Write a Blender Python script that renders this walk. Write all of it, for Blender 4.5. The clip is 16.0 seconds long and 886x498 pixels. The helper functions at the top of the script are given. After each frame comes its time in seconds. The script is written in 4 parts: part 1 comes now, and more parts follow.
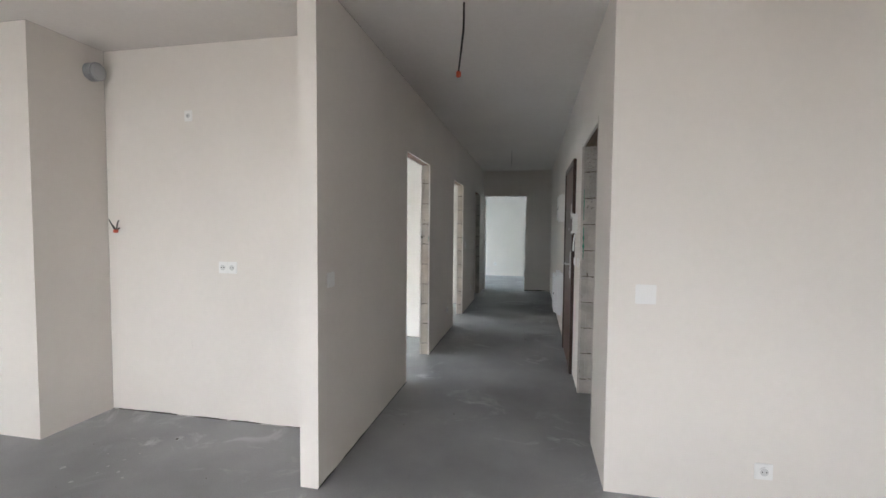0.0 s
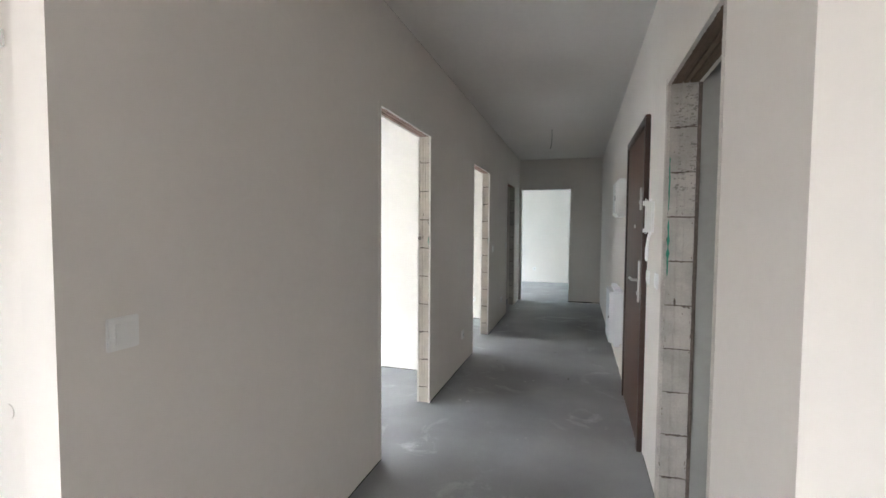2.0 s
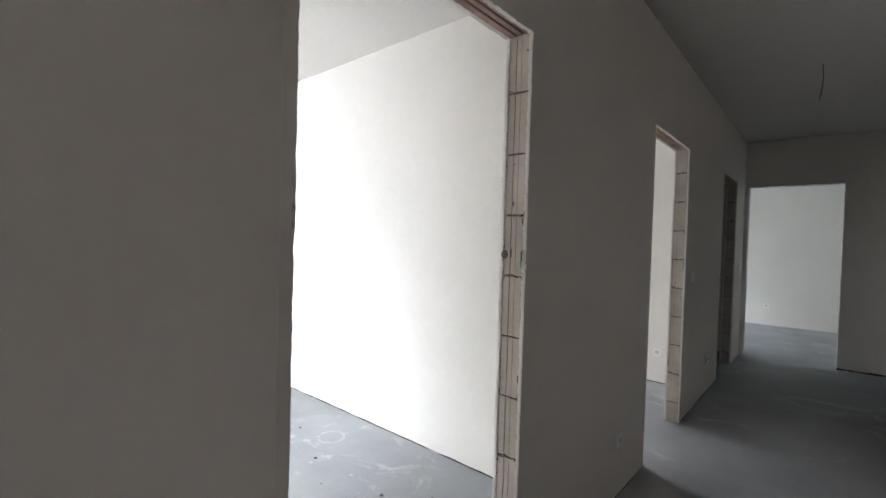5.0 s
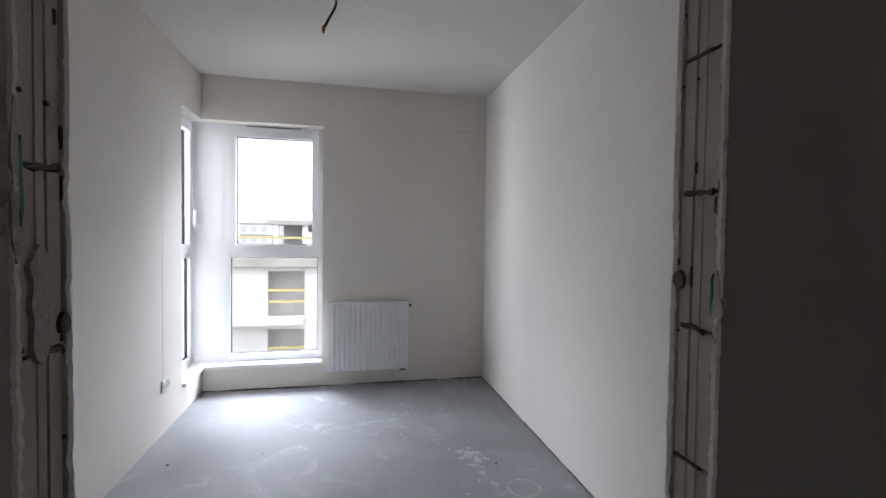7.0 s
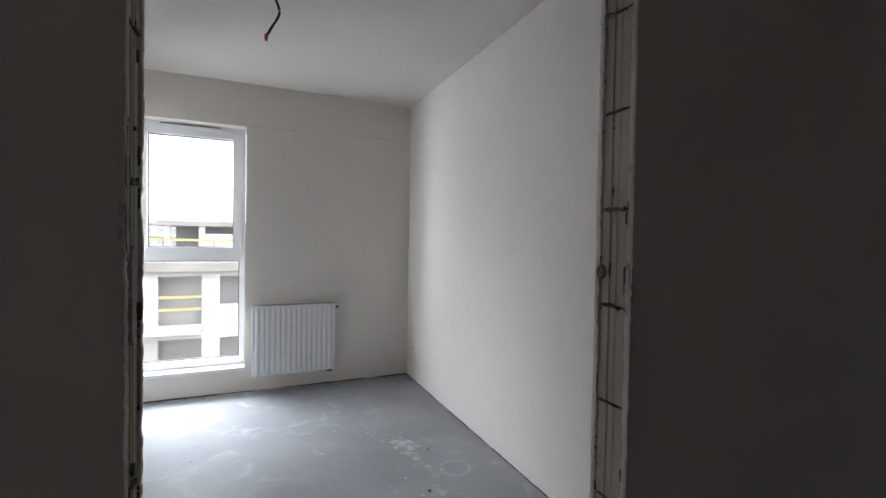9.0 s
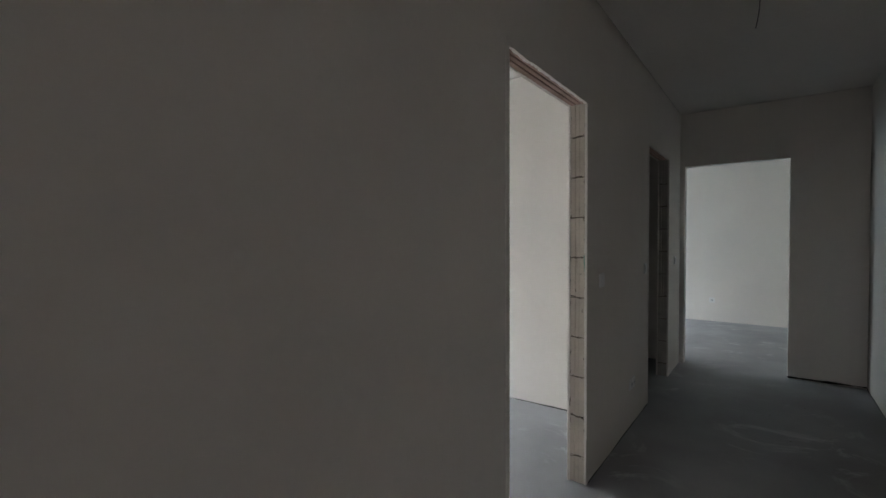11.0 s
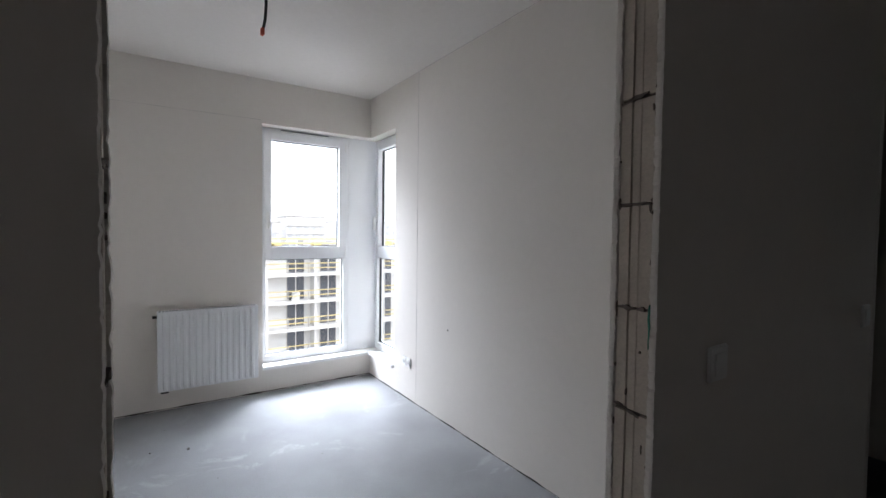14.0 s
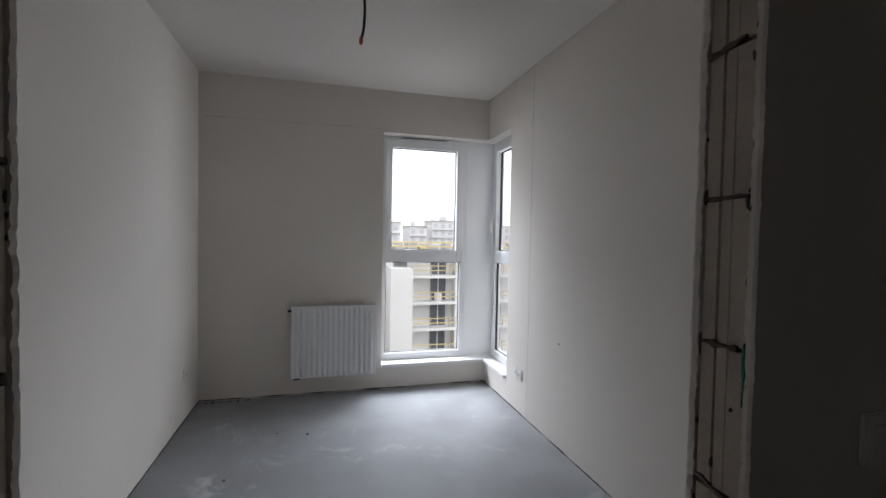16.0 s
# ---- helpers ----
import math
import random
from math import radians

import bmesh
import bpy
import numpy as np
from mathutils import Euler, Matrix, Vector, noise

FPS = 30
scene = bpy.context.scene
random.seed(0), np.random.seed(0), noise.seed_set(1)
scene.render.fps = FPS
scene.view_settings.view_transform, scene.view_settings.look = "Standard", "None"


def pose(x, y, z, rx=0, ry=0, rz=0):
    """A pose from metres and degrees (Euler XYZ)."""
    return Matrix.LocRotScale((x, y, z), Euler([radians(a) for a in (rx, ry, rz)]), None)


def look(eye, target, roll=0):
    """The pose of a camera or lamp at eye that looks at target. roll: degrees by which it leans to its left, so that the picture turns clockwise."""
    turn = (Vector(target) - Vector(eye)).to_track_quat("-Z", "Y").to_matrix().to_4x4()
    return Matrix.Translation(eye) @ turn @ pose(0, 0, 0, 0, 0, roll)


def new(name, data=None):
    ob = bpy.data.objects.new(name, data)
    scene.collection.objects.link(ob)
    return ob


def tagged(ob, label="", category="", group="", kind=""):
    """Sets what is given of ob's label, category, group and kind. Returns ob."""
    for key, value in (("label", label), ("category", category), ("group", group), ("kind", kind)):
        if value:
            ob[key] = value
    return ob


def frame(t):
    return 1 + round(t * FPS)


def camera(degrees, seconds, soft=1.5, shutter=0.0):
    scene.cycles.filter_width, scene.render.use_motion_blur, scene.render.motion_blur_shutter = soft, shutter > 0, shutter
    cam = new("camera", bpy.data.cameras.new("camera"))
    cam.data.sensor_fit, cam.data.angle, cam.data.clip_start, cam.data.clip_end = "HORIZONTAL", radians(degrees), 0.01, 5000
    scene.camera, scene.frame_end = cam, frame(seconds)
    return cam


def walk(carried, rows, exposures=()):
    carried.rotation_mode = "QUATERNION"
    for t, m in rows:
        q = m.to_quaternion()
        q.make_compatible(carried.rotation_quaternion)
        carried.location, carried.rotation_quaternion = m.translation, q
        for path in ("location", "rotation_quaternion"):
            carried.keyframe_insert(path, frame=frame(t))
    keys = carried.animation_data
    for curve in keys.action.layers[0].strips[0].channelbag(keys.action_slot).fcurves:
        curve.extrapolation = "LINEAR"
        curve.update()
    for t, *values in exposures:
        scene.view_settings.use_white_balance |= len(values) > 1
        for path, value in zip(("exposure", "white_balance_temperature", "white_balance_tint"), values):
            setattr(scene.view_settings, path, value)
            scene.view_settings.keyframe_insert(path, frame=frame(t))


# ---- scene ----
cam = camera(90.0, 16.0)
PATH = [
    (0, (1.09, -2.186, 1.397), (0.695, -0.228, 1.299), 0.5),
    (0.5, (1.15, -1.852, 1.379), (0.663, 0.086, 1.286), 0.3),
    (1, (1.152, -1.452, 1.395), (0.612, 0.472, 1.299), 0.3),
    (1.5, (1.121, -1.099, 1.376), (0.563, 0.819, 1.282), 0.5),
    (2, (1.083, -0.737, 1.369), (0.501, 1.174, 1.274), 0.4),
    (2.5, (1.029, -0.354, 1.353), (0.396, 1.541, 1.262), 0.5),
    (3, (0.99, -0.018, 1.33), (0.295, 1.856, 1.243), 0.5),
    (3.2, (0.975, 0.126, 1.336), (0.254, 1.989, 1.249), 0.5),
    (5.3, (0.75, 1.288, 1.337), (-0.691, 2.673, 1.284), 1.3),
    (5.5, (0.722, 1.397, 1.346), (-0.81, 2.681, 1.277), 0.8),
    (6, (0.669, 1.609, 1.355), (-1.058, 2.616, 1.292), 0.9),
    (6.2, (0.634, 1.697, 1.357), (-1.158, 2.584, 1.294), 0.8),
    (6.5, (0.583, 1.834, 1.364), (-1.301, 2.501, 1.303), 0.8),
    (7, (0.554, 1.947, 1.357), (-1.402, 2.36, 1.296), 0.8),
    (7.5, (0.548, 2.003, 1.36), (-1.433, 2.272, 1.302), 0.7),
    (8, (0.604, 1.924, 1.361), (-1.376, 2.199, 1.3), 0.7),
    (8.5, (0.643, 1.822, 1.354), (-1.284, 2.355, 1.302), 1.1),
    (9, (0.699, 1.744, 1.356), (-1.132, 2.546, 1.314), 1.0),
    (9.5, (0.757, 1.752, 1.337), (-0.912, 2.852, 1.311), 0.95),
    (10, (0.781, 1.891, 1.328), (-0.676, 3.261, 1.302), 0.4),
    (10.2, (0.783, 2.005, 1.327), (-0.6, 3.449, 1.305), 0.2),
    (12.3, (0.812, 3.216, 1.374), (-0.278, 4.893, 1.318), 0.0),
    (12.5, (0.787, 3.34, 1.365), (-0.296, 5.021, 1.32), -0.0),
    (12.8, (0.736, 3.511, 1.362), (-0.402, 5.155, 1.312), -0.0),
    (13, (0.687, 3.587, 1.371), (-0.534, 5.17, 1.311), 0.4),
    (13.5, (0.58, 3.787, 1.377), (-0.865, 5.168, 1.313), 0.6),
    (14, (0.496, 3.994, 1.39), (-1.171, 5.097, 1.319), 0.7),
    (14.5, (0.444, 4.161, 1.392), (-1.393, 4.95, 1.33), 1.1),
    (15, (0.405, 4.256, 1.406), (-1.503, 4.851, 1.34), 1.1),
    (15.5, (0.426, 4.277, 1.394), (-1.503, 4.8, 1.334), 1.0),
    (16, (0.463, 4.265, 1.392), (-1.464, 4.794, 1.331), 1.1),
]

# ---- world, sun and the light of the openings ----
EXPOSURES = [(0.0, 2.6, 6500, 12), (1.0, 2.7, 6500, 12), (2.0, 3.1, 6550, 12), (3.0, 3.4, 6600, 12), (5.5, 1.65, 6550, 14.5), (6.5, 0.75, 6500, 16.5), (7.5, 0.05, 6500, 17),
             (8.5, 0.15, 6550, 16.5), (9.5, 0.75, 6600, 13.5), (10.0, 1.0, 6650, 13), (12.5, 2.6, 6550, 13), (13.5, 1.2, 6450, 16), (14.5, 0.4, 6500, 17), (16.0, -0.1, 6650, 17)]
walk(cam, [(t, look(e, g, r)) for t, e, g, r in PATH], EXPOSURES)

world = bpy.data.worlds.new("overcast_sky")
scene.world = world
world.use_nodes = True
wn = world.node_tree.nodes
sky = wn.new("ShaderNodeTexSky")
sky.sky_type, sky.sun_disc = "NISHITA", False
sky.sun_elevation, sky.sun_rotation = radians(48), radians(70)
sky.air_density, sky.dust_density, sky.ozone_density = 1.0, 1.2, 1.0
wn["Background"].inputs["Strength"].default_value = 0.15
veil = wn.new("ShaderNodeMix")
veil.data_type = "RGBA"
veil.inputs[0].default_value, veil.inputs[7].default_value = 0.75, (17.5, 18.0, 18.8, 1)
world.node_tree.links.new(sky.outputs[0], veil.inputs[6])
world.node_tree.links.new(veil.outputs[2], wn["Background"].inputs["Color"])

sun = new("sun", bpy.data.lights.new("sun", "SUN"))
sun.data.energy, sun.data.angle, sun.data.color = 1.0, radians(14), (1.0, 0.96, 0.9)
sun.matrix_world = look((30, 11, 38), (0, 0, 0))


def sky_lamp(name, eye, target, width, height, watts, colour=(1, 1, 1)):
    data = bpy.data.lights.new(name, "AREA")
    data.shape, data.size, data.size_y, data.energy, data.color = "RECTANGLE", width, height, watts, colour
    ob = new(name, data)
    ob.matrix_world = look(eye, target)
    return ob


COOL, WARM = (0.79, 0.895, 1.0), (1.0, 0.975, 0.955)
sky_lamp("skylight_above", (-7.0, 3.1, 5.4), (-3.3, 3.1, 1.4), 13.0, 3.4, 3100, COOL)
sky_lamp("skylight_window_1", (-6.0, 2.4, 2.0), (-1.2, 0.8, 1.2), 1.5, 2.3, 14, COOL)
sky_lamp("skylight_window_2", (-4.0, -0.9, 1.7), (-2.3, 3.0, 1.2), 1.2, 2.1, 150, COOL)
sky_lamp("skylight_window_3", (-6.0, 3.85, 2.0), (-1.0, 5.5, 1.2), 1.5, 2.3, 60, COOL)
sky_lamp("skylight_window_4", (-4.0, 7.1, 1.7), (-2.3, 3.3, 1.2), 1.2, 2.1, 65, COOL)
# two lamps added out of view, as daylight of the living room openings
sky_lamp("skylight_living", (-2.68, -4.3, 1.35), (0, -4.2, 1.3), 1.3, 1.4, 0.15, WARM)
sky_lamp("skylight_living_back", (-1.5, -5.35, 1.4), (-1.2, 0, 1.3), 1.5, 1.6, 0.6, WARM)
sky_lamp("skylight_far_room", (-3.35, 9.5, 1.3), (0, 9.4, 1.2), 1.1, 1.4, 6.0, (0.45, 0.78, 1.0))

# ---- materials ----


def material(name, colour, rough=0.6, metal=0.0, large=0.0, fine=0.0, scale=1.0, grain=60.0, bump=0.0, tint=None, spread=0.0, stretch=None, shine=None):
    """Colour varied at two scales in world metres, with fine relief. spread: difference between pieces."""
    m = bpy.data.materials.new(name)
    m.use_nodes = True
    n, l = m.node_tree.nodes, m.node_tree.links
    b = n["Principled BSDF"]
    b.inputs["Base Color"].default_value = (*colour, 1)
    b.inputs["Roughness"].default_value, b.inputs["Metallic"].default_value = rough, metal
    if shine is not None:
        b.inputs["Specular IOR Level"].default_value = shine
    where = n.new("ShaderNodeNewGeometry").outputs["Position"]
    if stretch:
        mp = n.new("ShaderNodeMapping")
        mp.inputs["Scale"].default_value = stretch
        l.new(where, mp.inputs["Vector"])
        where = mp.outputs[0]

    def cloud(size, detail):
        t = n.new("ShaderNodeTexNoise")
        t.inputs["Scale"].default_value, t.inputs["Detail"].default_value = size, detail
        l.new(where, t.inputs["Vector"])
        return t.outputs["Fac"]

    def blend(fac, a, c):
        x = n.new("ShaderNodeMix")
        x.data_type = "RGBA"
        l.new(fac, x.inputs[0])
        for s, v in ((x.inputs[6], a), (x.inputs[7], c)):
            if isinstance(v, tuple):
                s.default_value = (*v, 1)
            else:
                l.new(v, s)
        return x.outputs[2]

    def ramp(fac, a, c):
        r = n.new("ShaderNodeMapRange")
        r.inputs["From Min"].default_value, r.inputs["From Max"].default_value = a, c
        l.new(fac, r.inputs[0])
        return r.outputs[0]

    dark = lambda k: tuple(c * (1 - k) for c in colour)
    out = None
    if large:
        out = blend(ramp(cloud(scale, 4), 0.32, 0.68), tint or dark(large), colour)
    if fine:
        g = n.new("ShaderNodeMix")
        g.data_type, g.blend_type = "RGBA", "MULTIPLY"
        g.inputs[0].default_value = 1
        l.new(blend(ramp(cloud(grain, 3), 0.3, 0.7), (1 - fine,) * 3, (1.0, 1.0, 1.0)), g.inputs[7])
        if out:
            l.new(out, g.inputs[6])
        else:
            g.inputs[6].default_value = (*colour, 1)
        out = g.outputs[2]
    if spread:
        g = n.new("ShaderNodeMix")
        g.data_type, g.blend_type = "RGBA", "MULTIPLY"
        g.inputs[0].default_value = 1
        l.new(blend(n.new("ShaderNodeObjectInfo").outputs["Random"], (1 - spread,) * 3, (1.0, 1.0, 1.0)), g.inputs[7])
        if out:
            l.new(out, g.inputs[6])
        else:
            g.inputs[6].default_value = (*colour, 1)
        out = g.outputs[2]
    if out:
        l.new(out, b.inputs["Base Color"])
    if bump:
        u = n.new("ShaderNodeBump")
        u.inputs["Strength"].default_value, u.inputs["Distance"].default_value = 0.6, bump
        l.new(cloud(grain, 5), u.inputs["Height"])
        l.new(u.outputs[0], b.inputs["Normal"])
    return m


def screed_material():
    """Grey trowelled cement screed: broad clouds, pale lime stains, fine grit."""
    m = material("cement_screed", (0.385, 0.392, 0.40), 0.6, large=0.36, fine=0.12, scale=1.1, grain=140, bump=0.0012)
    n, l = m.node_tree.nodes, m.node_tree.links
    b = n["Principled BSDF"]
    base = b.inputs["Base Color"].links[0].from_socket
    pos = n.new("ShaderNodeNewGeometry").outputs["Position"]
    a, c = n.new("ShaderNodeTexNoise"), n.new("ShaderNodeTexNoise")
    a.inputs["Scale"].default_value, a.inputs["Detail"].default_value, a.inputs["Roughness"].default_value = 2.3, 9, 0.68
    a.inputs["Distortion"].default_value = 1.6
    c.inputs["Scale"].default_value, c.inputs["Detail"].default_value = 0.9, 2
    for t in (a, c):
        l.new(pos, t.inputs["Vector"])
    r1, r2 = n.new("ShaderNodeMapRange"), n.new("ShaderNodeMapRange")
    r1.inputs["From Min"].default_value, r1.inputs["From Max"].default_value = 0.55, 0.72
    r2.inputs["From Min"].default_value, r2.inputs["From Max"].default_value = 0.42, 0.60
    l.new(a.outputs["Fac"], r1.inputs[0])
    l.new(c.outputs["Fac"], r2.inputs[0])
    k = n.new("ShaderNodeMath")
    k.operation = "MULTIPLY"
    l.new(r1.outputs[0], k.inputs[0])
    l.new(r2.outputs[0], k.inputs[1])
    x = n.new("ShaderNodeMix")
    x.data_type = "RGBA"
    x.inputs[7].default_value = (0.56, 0.57, 0.585, 1)
    l.new(k.outputs[0], x.inputs[0])
    l.new(base, x.inputs[6])
    l.new(x.outputs[2], b.inputs["Base Color"])
    return m


PLASTER = material("gypsum_plaster", (0.768, 0.726, 0.675), 0.85, large=0.06, fine=0.018, scale=1.1, grain=22, bump=0.00025, shine=0.2)
CEILING = material("ceiling_plaster", (0.745, 0.71, 0.67), 0.9, large=0.06, fine=0.03, scale=0.8, grain=30, bump=0.0008, shine=0.2)
# washroom walls only: darker and greener than PLASTER
WASHGREY = material("washroom_grey", (0.40, 0.40, 0.37), 0.9, large=0.15, fine=0.05, scale=1.5, grain=30, bump=0.0006)
RAW = material("broken_plaster", (0.66, 0.61, 0.55), 0.95, large=0.25, fine=0.2, scale=9, grain=120, bump=0.004)
SCREED = screed_material()
BLOCK = material("silicate_block", (0.70, 0.615, 0.525), 0.95, large=0.2, fine=0.11, scale=7, grain=150, bump=0.002, spread=0.14)
GREYBLOCK = material("grey_silicate_block", (0.61, 0.57, 0.515), 0.95, large=0.22, fine=0.10, scale=9, grain=120, bump=0.004, spread=0.2)
MORTAR = material("dark_mortar", (0.22, 0.18, 0.155), 1.0, large=0.3, fine=0.3, scale=20, grain=90, bump=0.004)
LINTEL = material("ceramic_lintel", (0.50, 0.33, 0.27), 0.9, large=0.3, fine=0.2, scale=8, grain=90, bump=0.003)
OLDWOOD = material("weathered_lintel_board", (0.24, 0.16, 0.11), 0.85, large=0.35, fine=0.3, scale=4, grain=40, bump=0.002, stretch=(12, 1, 12))
PVC = material("white_pvc", (0.82, 0.83, 0.84), 0.35, large=0.03, scale=3)
SILL = material("white_sill", (0.80, 0.80, 0.79), 0.3, large=0.05, scale=4)
ENAMEL = material("radiator_enamel", (0.80, 0.81, 0.82), 0.3, large=0.03, scale=5)
PLASTIC = material("white_plastic", (0.79, 0.785, 0.765), 0.35)
PALEPLASTIC = material("pale_plastic", (0.58, 0.58, 0.57), 0.4)
GREYPLASTIC = material("grey_plastic", (0.30, 0.31, 0.32), 0.5)
BLACK = material("black_rubber", (0.02, 0.02, 0.022), 0.6)
STEEL = material("brushed_steel", (0.62, 0.61, 0.58), 0.32, metal=1.0, fine=0.1, grain=200)
WOOD = material("brown_veneer", (0.105, 0.045, 0.026), 0.42, large=0.35, fine=0.25, scale=2.2, grain=26, stretch=(9, 9, 0.6))
DARKWOOD = material("dark_brown_frame", (0.045, 0.02, 0.013), 0.4, large=0.3, scale=3, stretch=(9, 9, 0.6))
COPPER = material("red_connector", (0.55, 0.09, 0.04), 0.5)
CABLE = material("dark_cable", (0.03, 0.026, 0.024), 0.55)
GREEN = material("green_mounting_foam", (0.05, 0.32, 0.22), 0.7, large=0.3, scale=20)
GAP = material("dark_gap", (0.05, 0.045, 0.04), 1.0)
GASKET = material("grey_gasket", (0.03, 0.035, 0.04), 0.6)


def glass_material():
    m = bpy.data.materials.new("window_glass")
    m.use_nodes = True
    n, l = m.node_tree.nodes, m.node_tree.links
    n.remove(n["Principled BSDF"])
    clear, gloss, mix = n.new("ShaderNodeBsdfTransparent"), n.new("ShaderNodeBsdfGlossy"), n.new("ShaderNodeMixShader")
    edge, bend, gain = n.new("ShaderNodeLayerWeight"), n.new("ShaderNodeMath"), n.new("ShaderNodeMath")
    clear.inputs["Color"].default_value = (0.95, 0.97, 0.965, 1)
    gloss.inputs["Roughness"].default_value = 0.02
    bend.operation, gain.operation = "POWER", "MULTIPLY_ADD"
    bend.inputs[1].default_value, gain.inputs[1].default_value, gain.inputs[2].default_value = 5.0, 0.6, 0.03
    l.new(edge.outputs["Facing"], bend.inputs[0])
    l.new(bend.outputs[0], gain.inputs[0])
    l.new(gain.outputs[0], mix.inputs[0])
    l.new(clear.outputs[0], mix.inputs[1])
    l.new(gloss.outputs[0], mix.inputs[2])
    l.new(mix.outputs[0], n["Material Output"].inputs["Surface"])
    return m


GLASS = glass_material()

# ---- mesh helpers ----


def part(name, bm, mat, parent=None, label=""):
    """Links a bmesh as one object, under its parent if it has one."""
    me = bpy.data.meshes.new(name)
    bm.to_mesh(me)
    bm.free()
    me.materials.append(mat)
    ob = new(name, me)
    ob.parent = parent
    return tagged(ob, label)


def structure(ob, label, category):
    return tagged(ob, label, category, kind="structure")


def thing(name, label, category, at=(0, 0, 0), turn=0.0, group=""):
    ob = new(name)
    ob.matrix_world = pose(*at, 0, 0, turn)
    ob.empty_display_size = 0.05
    return tagged(ob, label, category, group)


def box(bm, x0, y0, z0, x1, y1, z1, bevel=0.0):
    vs = [bm.verts.new((x, y, z)) for x in (x0, x1) for y in (y0, y1) for z in (z0, z1)]
    fs = [bm.faces.new([vs[i] for i in f]) for f in ((0, 1, 3, 2), (4, 6, 7, 5), (0, 4, 5, 1), (2, 3, 7, 6), (0, 2, 6, 4), (1, 5, 7, 3))]
    if bevel:
        es = list({e for f in fs for e in f.edges})
        bmesh.ops.bevel(bm, geom=es, offset=bevel, segments=2, affect="EDGES", clamp_overlap=True)
    return bm


def boxed(x0, y0, z0, x1, y1, z1, bevel=0.0):
    return box(bmesh.new(), min(x0, x1), min(y0, y1), min(z0, z1), max(x0, x1), max(y0, y1), max(z0, z1), bevel)


def rod(bm, p, q, r, sides=12):
    """A closed round bar from p to q."""
    p, q = Vector(p), Vector(q)
    m = Matrix.Translation((p + q) / 2) @ (q - p).to_track_quat("Z", "Y").to_matrix().to_4x4()
    bmesh.ops.create_cone(bm, cap_ends=True, segments=sides, radius1=r, radius2=r, depth=(q - p).length, matrix=m)
    return bm


def tube(points, r, sides=8):
    """A smooth bent round cable through the points."""
    bm, rings = bmesh.new(), []
    pts = [Vector(p) for p in points]
    fine = []
    for i in range(len(pts) - 1):
        a, b, c, d = pts[max(i - 1, 0)], pts[i], pts[i + 1], pts[min(i + 2, len(pts) - 1)]
        for k in range(6):
            t = k / 6
            fine.append(0.5 * (2 * b + (c - a) * t + (2 * a - 5 * b + 4 * c - d) * t * t + (3 * b - a - 3 * c + d) * t ** 3))
    fine.append(pts[-1])
    for i, p in enumerate(fine):
        way = (fine[min(i + 1, len(fine) - 1)] - fine[max(i - 1, 0)]).normalized()
        q = way.to_track_quat("Z", "Y").to_matrix()
        rings.append([bm.verts.new(p + q @ Vector((r * math.cos(2 * math.pi * s / sides), r * math.sin(2 * math.pi * s / sides), 0))) for s in range(sides)])
    for a, b in zip(rings, rings[1:]):
        for s in range(sides):
            bm.faces.new((a[s], a[(s + 1) % sides], b[(s + 1) % sides], b[s]))
    bm.faces.new(rings[0][::-1]), bm.faces.new(rings[-1])
    return bm


def smooth(ob):
    for p in ob.data.polygons:
        p.use_smooth = True
    return ob


def wall(name, axis, a0, a1, f0, f1, z0, z1, openings, mat, label):
    """A wall along axis x or y from a0 to a1, between the faces f0 and f1, with openings (a, b, bottom, top) right through it."""
    us = sorted({a0, a1, *(v for o in openings for v in o[:2])})
    zs = sorted({z0, z1, *(v for o in openings for v in o[2:])})
    bm, seen = bmesh.new(), {}

    def v(u, w, z):
        key = (round(u, 4), round(w, 4), round(z, 4))
        if key not in seen:
            seen[key] = bm.verts.new((u, w, z) if axis == "x" else (w, u, z))
        return seen[key]

    def solid(i, k):
        if not (0 <= i < len(us) - 1 and 0 <= k < len(zs) - 1):
            return False
        u, z = (us[i] + us[i + 1]) / 2, (zs[k] + zs[k + 1]) / 2
        return not any(o[0] < u < o[1] and o[2] < z < o[3] for o in openings)

    for i in range(len(us) - 1):
        for k in range(len(zs) - 1):
            if not solid(i, k):
                continue
            u, w, z, y = us[i], us[i + 1], zs[k], zs[k + 1]
            for f in (f0, f1):
                bm.faces.new((v(u, f, z), v(w, f, z), v(w, f, y), v(u, f, y)))
            if not solid(i - 1, k):
                bm.faces.new((v(u, f0, z), v(u, f1, z), v(u, f1, y), v(u, f0, y)))
            if not solid(i + 1, k):
                bm.faces.new((v(w, f0, z), v(w, f1, z), v(w, f1, y), v(w, f0, y)))
            if not solid(i, k - 1):
                bm.faces.new((v(u, f0, z), v(w, f0, z), v(w, f1, z), v(u, f1, z)))
            if not solid(i, k + 1):
                bm.faces.new((v(u, f0, y), v(w, f0, y), v(w, f1, y), v(u, f1, y)))
    bmesh.ops.recalc_face_normals(bm, faces=bm.faces)
    return structure(part(name, bm, mat), label, "wall")


